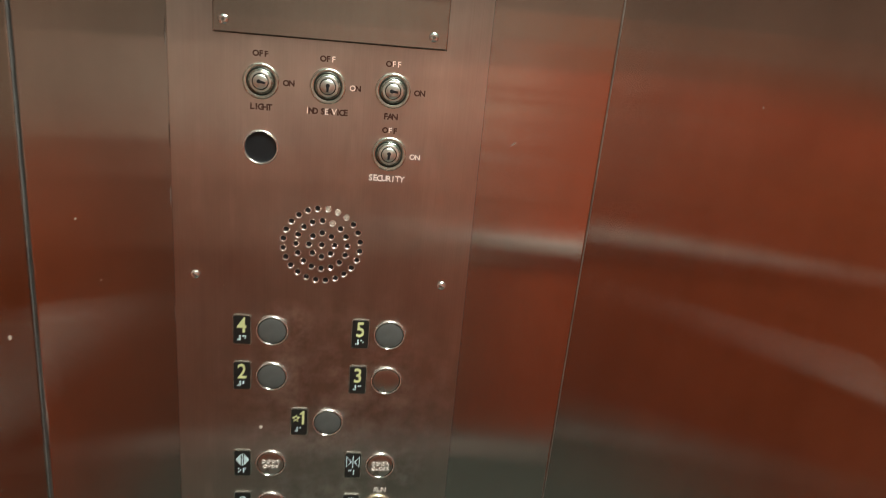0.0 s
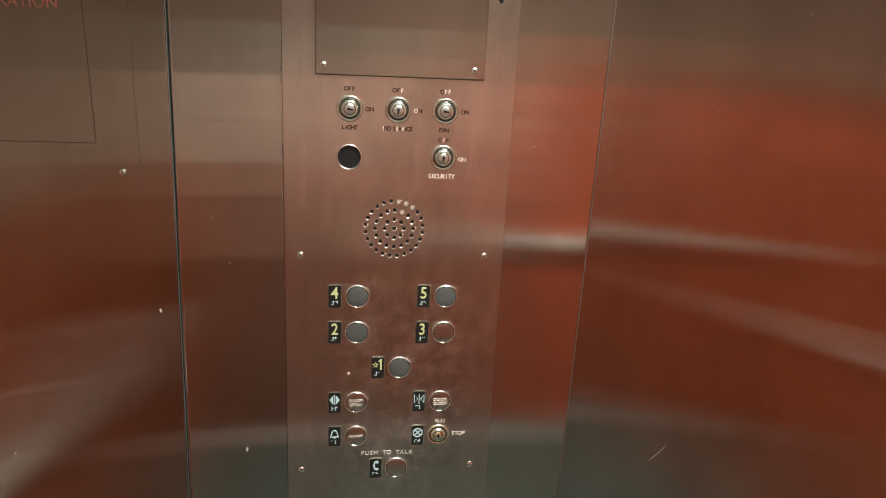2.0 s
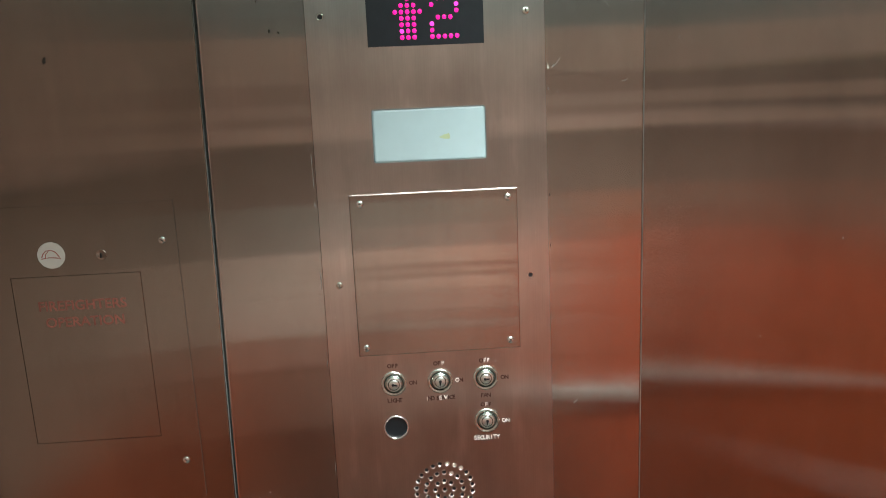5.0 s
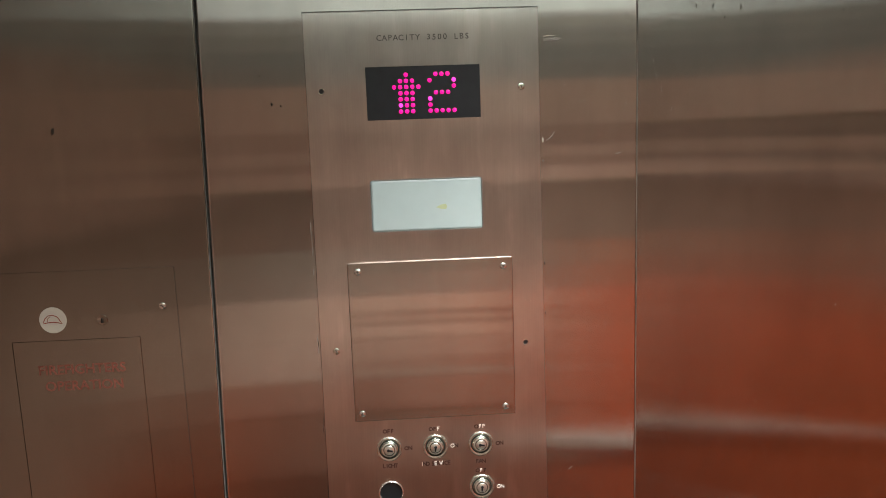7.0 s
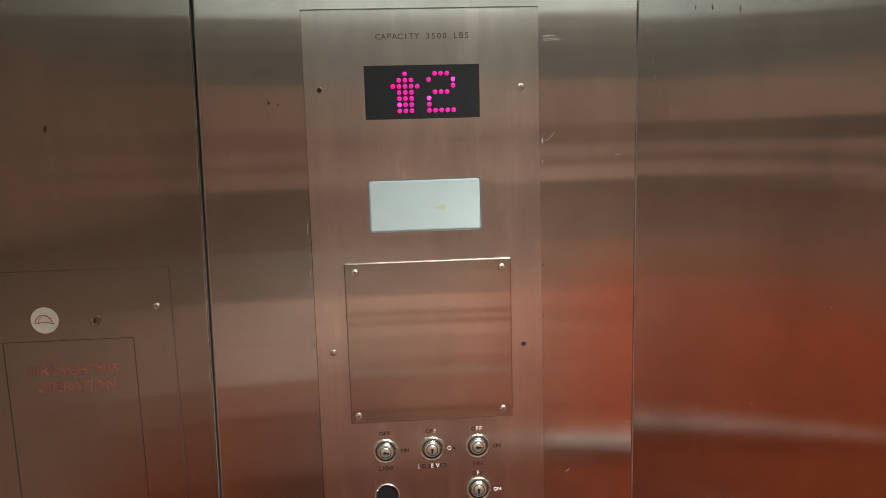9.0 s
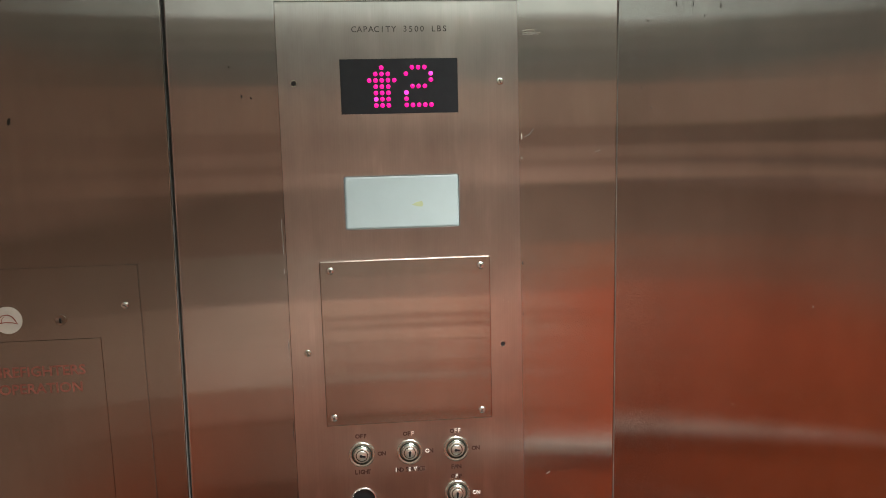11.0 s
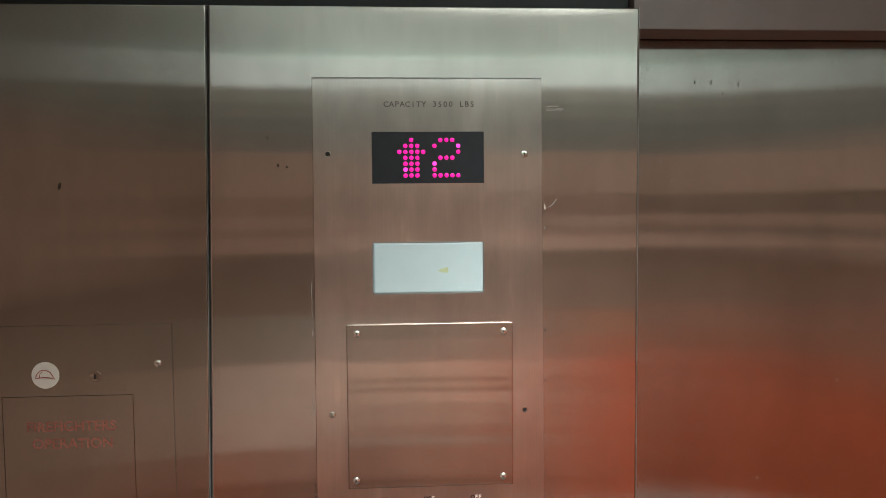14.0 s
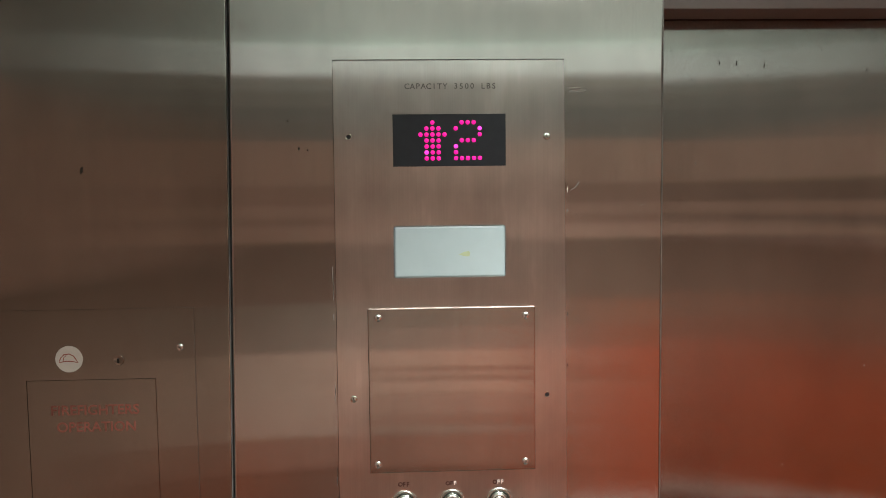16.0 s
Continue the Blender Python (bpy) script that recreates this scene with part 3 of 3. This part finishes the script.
lens = part("emergency_light_lens", box(-0.0838, 0.0598, 0.0000, 0.0100, 1.7503, 1.8177, 0.0036, 5), m_lens, cop, "milky white emergency light lens with a yellow stain")
part("lens_lip", sheet([rect_loop(-0.0846, 0.0606, 1.7499, 1.8181, 0.003, 3), rect_loop(-0.0838, 0.0598, 1.7509, 1.8173, 0.003, 3)], -0.0004, 0.0020), m_edge, lens, "thin worn metal lip")
stain = [(-0.0005, 1.7800), (0.006, 1.7832), (0.0128, 1.7845), (0.0142, 1.7805), (0.0128, 1.7772), (0.006, 1.7778)]
part("stain", flat(stain, -0.0002, 0.0006), m_stain, lens, "yellow burn stain")


# key switches
ME_ESC = mesh_of("escutcheon", lathe([(0.0172, 0.0), (0.0170, -0.0018), (0.0155, -0.0028), (0.0135, -0.0014), (0.0120, -0.0012), (0.0112, -0.0030), (0.0100, -0.0042)], 36), m_nickel)
ME_CYL = mesh_of("cylinder", lathe([(0.0101, -0.0030), (0.0100, -0.0041), (0.0092, -0.0044), (0.0076, -0.0041), (0.0067, -0.0047), (0.0060, -0.0052), (0.0034, -0.0058), (0.0, -0.0060)], 32), m_brass)
ME_DARKRING = mesh_of("dark_ring", lathe([(0.0135, -0.0010), (0.0133, -0.0019), (0.0118, -0.0019), (0.0112, -0.0012)], 36), m_dark_nickel)
ME_DARKRING_IN = mesh_of("dark_ring", lathe([(0.0079, -0.0040), (0.0078, -0.0046), (0.0069, -0.0046), (0.0068, -0.0042)], 30), m_dark_nickel)
ME_KEYHOLE = mesh_of("keyhole", flat([(0.0019 * math.sin(radians(a)), 0.0012 + 0.0019 * math.cos(radians(a))) for a in range(-140, 141, 20)] + [(0.0010, -0.0048), (-0.0010, -0.0048)], -0.0064, -0.0045), m_hole)


ME_ESC_BRASS, ME_CYL_BRASS = ME_ESC.copy(), ME_CYL.copy()
ME_ESC_BRASS.materials[0] = ME_CYL_BRASS.materials[0] = m_yellow_brass


def key_switch(x, z, turn, label, brass=False):
    k = part("key_switch", ME_ESC_BRASS if brass else ME_ESC, None, cop, label, (x, 0, z))
    part("cylinder", ME_CYL_BRASS if brass else ME_CYL, None, k)
    part("dark_ring", ME_DARKRING, None, k)
    part("dark_ring", ME_DARKRING_IN, None, k)
    h = part("keyhole", ME_KEYHOLE, None, k)
    h.rotation_euler = (0, radians(turn), 0)
    return k


key_switch(-0.0757, 1.4535, -78, "nickel key switch for the light, key slot level")
key_switch(-0.0130, 1.4535, 3, "nickel key switch for service, key slot upright")
key_switch(0.0490, 1.4540, -84, "nickel key switch for the fan, key slot level")
key_switch(0.0490, 1.3920, 4, "nickel key switch for security, key slot upright")


def engraved(word, size, cx, cz, width, worn="", base=None, weight=0.00028):
    """An engraved word, cut letter by letter; the letters marked 'w' in worn have lost most of their dark fill."""
    n = len(word)
    for i, ch in enumerate(word):
        if ch == " ":
            continue
        bright = i < len(worn) and worn[i] == "w"
        x = cx + (i - (n - 1) / 2) * width / n
        lettering("engraved_letter", ch, size, x, cz + random.uniform(-0.0002, 0.0002), -0.0001, m_pale if bright else (base or m_ink), cop, stretch=1.0, bold=0.0001 if bright else weight)


engraved("CAPACITY 3500 LBS", 0.0068, -0.0090, 1.9935, 0.1170, "", m_ink2, 0.00008)
engraved("LIGHT", 0.0056, -0.0757, 1.4290, 0.0205)
engraved("IND SERVICE", 0.0056, -0.0135, 1.4290, 0.0400, "w....w.w...")
engraved("FAN", 0.0056, 0.0480, 1.4285, 0.0135)
engraved("OFF", 0.0052, -0.0757, 1.4785, 0.0145)
engraved("OFF", 0.0052, -0.0135, 1.4785, 0.0145, "..w")
engraved("OFF", 0.0052, 0.0485, 1.4785, 0.0145, ".ww")
engraved("ON", 0.0052, -0.0497, 1.4530, 0.0105)
engraved("ON", 0.0052, 0.0130, 1.4530, 0.0105, "w.")
engraved("ON", 0.0052, 0.0750, 1.4530, 0.0105)
engraved("OFF", 0.0052, 0.0487, 1.4150, 0.0145, ".w.")
engraved("ON", 0.0050, 0.0750, 1.3900, 0.0105, "ww")
engraved("SECURITY", 0.0058, 0.0480, 1.3665, 0.0360, "wwwwwwww")

# push buttons
ME_RING = mesh_of("button_ring", lathe([(0.0172, 0.0), (0.0171, -0.0016), (0.0164, -0.0026), (0.0155, -0.0022), (0.0151, 0.0)], 40), m_chrome)
ME_CAP = mesh_of("button_cap", lathe([(0.0149, 0.001), (0.0148, -0.0012), (0.0143, -0.0016), (0.0130, -0.0019), (0.0080, -0.0022), (0.0, -0.0023)], 36), m_button)
ME_GAP = mesh_of("shadow_gap", lathe([(0.0153, -0.0012), (0.0151, -0.0019), (0.0146, -0.0018), (0.0144, -0.0010)], 36), m_dark_nickel)
# same cap recoloured: the grey paints in a reflection
ME_CAP_GREY = ME_CAP.copy()
ME_CAP_GREY.materials[0] = m_capgrey


def push_button(x, z, name, label, grey_cap=False):
    b = part(name, ME_RING, None, cop, label, (x, 0, z))
    part("button_cap", ME_CAP_GREY if grey_cap else ME_CAP, None, b)
    part("shadow_gap", ME_GAP, None, b)
    return b


# tactile plates beside the buttons
ME_TPLATE = mesh_of("tactile_plate", sheet([rect_loop(-0.0088, 0.0088, -0.0166, 0.0166, 0.0020, 3)], -0.0016, -0.0002), m_plate)
ME_TEDGE = mesh_of("plate_edge", sheet([rect_loop(-0.0096, 0.0096, -0.0174, 0.0174, 0.0024, 3), rect_loop(-0.0087, 0.0087, -0.0165, 0.0165, 0.0020, 3)], -0.0013, -0.0001), m_nickel)
ME_BDOT = mesh_of("braille_dot", lathe([(0.0009, 0.0), (0.0007, -0.0005), (0.0, -0.0008)], 8), m_white)


def tactile_plate(x, z, braille, label):
    p = part("tactile_plate", ME_TPLATE, None, cop, label, (x, 0, z))
    part("plate_edge", ME_TEDGE, None, p)
    for c, cell in enumerate(braille):
        for d in cell:
            col, row = (int(d) - 1) // 3, (int(d) - 1) % 3
            part("braille_dot", ME_BDOT, None, p, at=(-0.0042 + c * 0.0055 + col * 0.0021, -0.0016, -0.0072 - row * 0.0022))
    return p


def ring_pts(cx, cz, rx, rz, n, a0=0.0, a1=360.0):
    return [(cx + rx * math.cos(radians(a0 + (a1 - a0) * i / n)), cz + rz * math.sin(radians(a0 + (a1 - a0) * i / n))) for i in range(n + (a1 - a0 < 360))]


Y0, Y1 = -0.0023, -0.0015
FLOORS = (("4", -0.0625, 1.1920, ("3456", "145")), ("5", 0.0625, 1.1920, ("3456", "15")), ("2", -0.0625, 1.1365, ("3456", "12")),
          ("3", 0.0625, 1.1355, ("3456", "14")), ("1", 0.0, 1.0795, ("3456", "1")))
for ch, x, z, br in FLOORS:
    push_button(x, z, "floor_button", "round floor button with a grey reflection painted on its cap" if ch in "4215" else "round steel floor button with a bright ring", ch in "4215")
    p = tactile_plate(x - 0.0315, z, br, "black tactile plate with a pale yellow numeral")
    if ch == "1":
        lettering("numeral", ch, 0.0170, 0.0042, 0.0048, Y1, m_yellow, p, stretch=0.85, bold=0.0003)
        part("numeral_flag", stroke([(0.0010, 0.0102), (0.0036, 0.0128)], 0.0020, Y0 + 0.0003, Y1), m_yellow, p)
        star = [(-0.0036 + (0.0042 if i % 2 == 0 else 0.0018) * math.sin(math.pi * i / 5), 0.0050 + (0.0042 if i % 2 == 0 else 0.0018) * math.cos(math.pi * i / 5)) for i in range(10)]
        part("star", stroke(star, 0.0010, Y0, Y1, True), m_yellow, p)
    else:
        lettering("numeral", ch, 0.0170, 0.0, 0.0048, Y1, m_yellow, p, stretch=0.82, bold=0.0003)

P = {}
for key, x, z, br, lab in (("open", -0.0625, 1.0230, ("135", "1234"), "black tactile plate with a white door-open symbol"), ("close", 0.0625, 1.0225, ("14", "123"), "black tactile plate with a white door-close symbol"),
                      ("alarm", -0.0625, 0.9655, ("1", "123"), "black tactile plate with a white bell"), ("stop", 0.0625, 0.9640, ("234", "2345"), "black tactile plate with a white crossed octagon"), ("phone", 0.0, 0.9075, ("1234", "125"), "black tactile plate with a white telephone handset")):
    P[key] = tactile_plate(x - 0.0315, z, br, lab)
    if key != "stop":
        b = push_button(x, z, "call_button" if key == "phone" else "service_button", "round steel service button with a dark rim")
        if key in ("open", "close"):
            lettering("button_word", "DOOR", 0.0042, 0.0, 0.0030, -0.0025, m_pale, b, stretch=1.15)
            lettering("button_word", key.upper(), 0.0042, 0.0, -0.0038, -0.0025, m_pale, b, stretch=1.15)
        elif key == "alarm":
            lettering("button_word", "ALARM", 0.0040, 0.0, 0.0, -0.0025, m_pale, b, stretch=1.1)
SZ = 0.0050
for s in (-1, 1):
    part("symbol", flat([(s * 0.0018, SZ - 0.0075), (s * 0.0018, SZ + 0.0075), (s * 0.0075, SZ)], Y0, Y1), m_white, P["open"])
    part("symbol", stroke([(s * 0.0072, SZ - 0.0068), (s * 0.0072, SZ + 0.0068), (s * 0.0020, SZ)], 0.0013, Y0, Y1, True), m_white, P["close"])
    part("symbol", stroke([(s * 0.0040, SZ - 0.0040), (-s * 0.0040, SZ + 0.0040)], 0.0014, Y0 - 0.0002 * s, Y1), m_white, P["stop"])
part("symbol", box(-0.0006, 0.0006, Y0, Y1, SZ - 0.0078, SZ + 0.0078), m_white, P["open"])
part("symbol", box(-0.0006, 0.0006, Y0, Y1, SZ - 0.0078, SZ + 0.0078), m_white, P["close"])
part("symbol", stroke(ring_pts(0, SZ, 0.0072, 0.0072, 8, 22.5, 382.5), 0.0015, Y0, Y1, True), m_white, P["stop"])
bell = [(-0.0066, SZ - 0.0052), (-0.0046, SZ - 0.0026), (-0.0038, SZ + 0.0022), (-0.0016, SZ + 0.0058), (0.0016, SZ + 0.0058), (0.0038, SZ + 0.0022), (0.0046, SZ - 0.0026), (0.0066, SZ - 0.0052)]
part("symbol", stroke(bell, 0.0015, Y0, Y1, True), m_white, P["alarm"])
part("symbol", flat(circle_loop(0, SZ - 0.0072, 0.0013, 10), Y0, Y1), m_white, P["alarm"])
part("symbol", stroke([(0.0028, SZ + 0.0075), (-0.0012, SZ + 0.0060), (-0.0028, SZ), (-0.0012, SZ - 0.0060), (0.0028, SZ - 0.0075)], 0.0026, Y0, Y1), m_white, P["phone"])
for s in (-1, 1):
    part("symbol", flat(circle_loop(0.0022, SZ + s * 0.0064, 0.0022, 10), Y0 - 0.0003, Y1), m_white, P["phone"])

key_switch(0.0625, 0.9640, 3, "yellowed brass run and stop key switch", True)
engraved("RUN", 0.0056, 0.0640, 0.9875, 0.0145, "www")
engraved("STOP", 0.0062, 0.0935, 0.9650, 0.0215, "wwww")
engraved("PUSH TO TALK", 0.0066, -0.0150, 0.9340, 0.0800, "w" * 12)

# ---- fire service cabinet in the left panel ----
ff = tagged(thing("fire_service_cabinet", (0, 0, 0)), "flush steel fire service cabinet with faded red lettering", "cabinet")
FX0, FX1, FZ0, FZ1 = -0.600, -0.341, 1.310, 1.717
DX0, DX1, DZ0, DZ1 = -0.553, -0.3915, 1.400, 1.6265
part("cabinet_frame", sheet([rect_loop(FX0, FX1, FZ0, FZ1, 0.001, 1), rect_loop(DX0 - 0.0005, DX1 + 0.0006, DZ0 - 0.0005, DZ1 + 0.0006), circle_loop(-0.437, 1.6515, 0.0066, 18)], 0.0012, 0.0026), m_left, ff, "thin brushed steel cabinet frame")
m_joint = plain("dull_joint", (0.085, 0.065, 0.052), 0.7)
part("joint_shadow_backing", box(FX0, FX1 + 0.0001, 0.0022, 0.0029, FZ0 - 0.0003, FZ1 + 0.0002), m_joint, ff)
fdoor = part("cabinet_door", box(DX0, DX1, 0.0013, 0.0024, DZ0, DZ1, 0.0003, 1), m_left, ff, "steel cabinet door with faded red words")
lettering("door_lettering", "FIREFIGHTERS", 0.0125, -0.4690, 1.5870, 0.0011, m_red, fdoor, stretch=1.0, bold=0.0002)
lettering("door_lettering", "OPERATION", 0.0125, -0.4680, 1.5650, 0.0011, m_red, fdoor, stretch=1.0, bold=0.0002)
hat = part("helmet_sticker", flat(circle_loop(-0.4985, 1.6540, 0.0170, 36), 0.0006, 0.0013), m_hat, ff, "round white sticker with a red fire helmet outline")
part("helmet_outline", stroke([(-0.5105, 1.6515), (-0.5085, 1.6560), (-0.5045, 1.6600), (-0.4980, 1.6608), (-0.4925, 1.6580), (-0.4895, 1.6530), (-0.4870, 1.6490), (-0.4930, 1.6508), (-0.5010, 1.6515), (-0.5110, 1.6500)], 0.0011, 0.0002, 0.0007), m_hatline, hat)
part("helmet_outline", stroke([(-0.5060, 1.6510), (-0.5050, 1.6560), (-0.5015, 1.6590)], 0.0008, 0.0002, 0.0007), m_hatline, hat)
lk = part("cabinet_lock", lathe([(0.0072, 0.0012), (0.0068, 0.0004), (0.0060, 0.0008), (0.0, 0.0008)], 22), m_left, ff, "small cabinet lock with a keyhole", (-0.437, 0, 1.6515))
part("keyhole", box(-0.0010, 0.0010, -0.0003, 0.0009, -0.0036, 0.0022), m_hole, lk)
add_screw(ff, -0.3590, 1.6665, 0.0012, False, 30)
add_screw(ff, -0.3620, 1.3630, 0.0012, False, 70)

# ---- marks and wear ----
def blot(parent, mat, x, z, w, h, y, name="scuff_mark", n=9, label=""):
    """A small uneven flake lying on a steel face."""
    pts = []
    for i in range(n):
        a = 2 * math.pi * i / n
        k = random.uniform(0.6, 1.15)
        pts.append((x + w / 2 * k * math.cos(a), z + h / 2 * k * math.sin(a)))
    return part(name, flat(pts, y - 0.00025, y + 0.0002), mat, parent, label)


blot(front_left, m_mark, -0.473, 1.893, 0.005, 0.011, YF, label="small brown stain")
for x, z, w, h in ((-0.202, 1.917, 0.0035, 0.006), (-0.191, 1.915, 0.002, 0.003), (-0.215, 1.952, 0.002, 0.003)):
    blot(ret, m_mark, x, z, w, h, YF)
for x, z, w, h in ((-0.2225, 0.945, 0.0038, 0.010), (-0.255, 1.305, 0.0018, 0.003), (-0.235, 1.24, 0.0015, 0.002)):
    blot(ret, m_chip, x, z, w, h, YF, "paint_chip")
blot(cop, m_chip, -0.132, 0.828, 0.003, 0.009, 0.0, "paint_chip")
blot(cop, m_chip, -0.074, 1.071, 0.005, 0.005, 0.0, "paint_chip")
for x, z, w, h in ((-0.496, 0.853, 0.004, 0.006), (-0.33, 1.17, 0.003, 0.008), (-0.45, 1.045, 0.002, 0.002), (-0.545, 0.95, 0.004, 0.004)):
    blot(front_left, m_chip, x, z, w, h, YF, "paint_chip")
for x, z, h in ((0.378, 2.038, 0.008), (0.402, 2.038, 0.007), (0.442, 2.035, 0.011), (0.419, 2.022, 0.005), (0.591, 2.028, 0.006), (0.525, 2.056, 0.003), (0.338, 2.016, 0.003), (0.582, 2.068, 0.004), (0.308, 2.056, 0.002)):
    blot(door, m_mark, x, z, 0.0016, h, YD, "drip_mark")
for z, x1 in ((1.9915, 0.158), (1.9885, 0.166), (1.9865, 0.163)):
    pts = [(0.143 + (x1 - 0.143) * k / 6, z + random.uniform(-0.0006, 0.0006)) for k in range(7)]
    part("tape_residue", stroke(pts, 0.0010, YF - 0.0003, YF + 0.0002), m_chip if z > 1.990 else m_faint, ret)
for x, z in ((0.216, 1.943), (0.214, 1.937), (0.217, 1.934), (0.234, 1.985), (0.246, 1.968), (0.205, 1.969), (0.170, 1.93), (0.225, 1.89), (0.250, 1.905)):
    blot(ret, m_faint if random.random() < 0.6 else m_chip, x, z, 0.0016, 0.0018, YF, "paint_chip", 7)
for x, z in ((0.322, 1.945), (0.330, 1.925), (0.336, 1.953), (0.345, 1.898), (0.318, 1.966), (0.60, 1.60), (0.48, 1.455)):
    blot(door, m_faint, x, z, 0.0016, 0.0040, YD, "scuff_mark", 7)
part("scratch", stroke([(0.460, 0.838), (0.474, 0.850), (0.486, 0.866)], 0.0007, YD - 0.0003, YD + 0.0002), m_faint, door)
part("scratch", stroke([(0.145, 1.861), (0.151, 1.864), (0.156, 1.871)], 0.0007, YF - 0.0003, YF + 0.0002), m_faint, ret)
part("scratch", stroke([(0.236, 1.840), (0.243, 1.842)], 0.0006, YF - 0.0003, YF + 0.0002), m_faint, ret)
part("scratch", stroke([(0.171, 1.408), (0.176, 1.412)], 0.0007, YF - 0.0003, YF + 0.0002), m_faint, ret)
for z, h, m in ((1.862, 0.008, m_chip), (1.835, 0.004, m_faint), (1.70, 0.006, m_mark), (1.632, 0.005, m_mark)):
    blot(ret, m, 0.1412, z, 0.0018, h, YF, "paint_chip", 7)
for i in range(46):
    if i % 2:
        blot(ret, m_faint, random.uniform(0.150, 0.258), random.uniform(1.80, 2.03), random.uniform(0.0006, 0.0012), random.uniform(0.0006, 0.0022), YF, "speck", 6)
    else:
        blot(door, m_faint, random.uniform(0.285, 0.46), random.uniform(1.80, 2.04), random.uniform(0.0006, 0.0012), random.uniform(0.0008, 0.0035), YD, "speck", 6)
for i in range(26):
    blot(cop, m_faint, random.uniform(-0.15, 0.13), random.uniform(0.80, 1.72), random.uniform(0.0005, 0.0010), random.uniform(0.0005, 0.0012), 0.0 if i % 2 else -0.0001, "speck", 6)
for i in range(14):
    blot(front_left, m_faint, random.uniform(-0.62, -0.32), random.uniform(0.80, 1.25), random.uniform(0.0006, 0.0012), random.uniform(0.0006, 0.002), YF, "speck", 6)
# chipped sealant along the faceplate's sides
for i in range(14):
    z = random.uniform(1.20, 1.78)
    blot(ret, m_faint if i % 3 else m_mark, -0.1618 - random.uniform(0, 0.0012), z, 0.0011, random.uniform(0.006, 0.030), YF, "sealant_chip", 7)
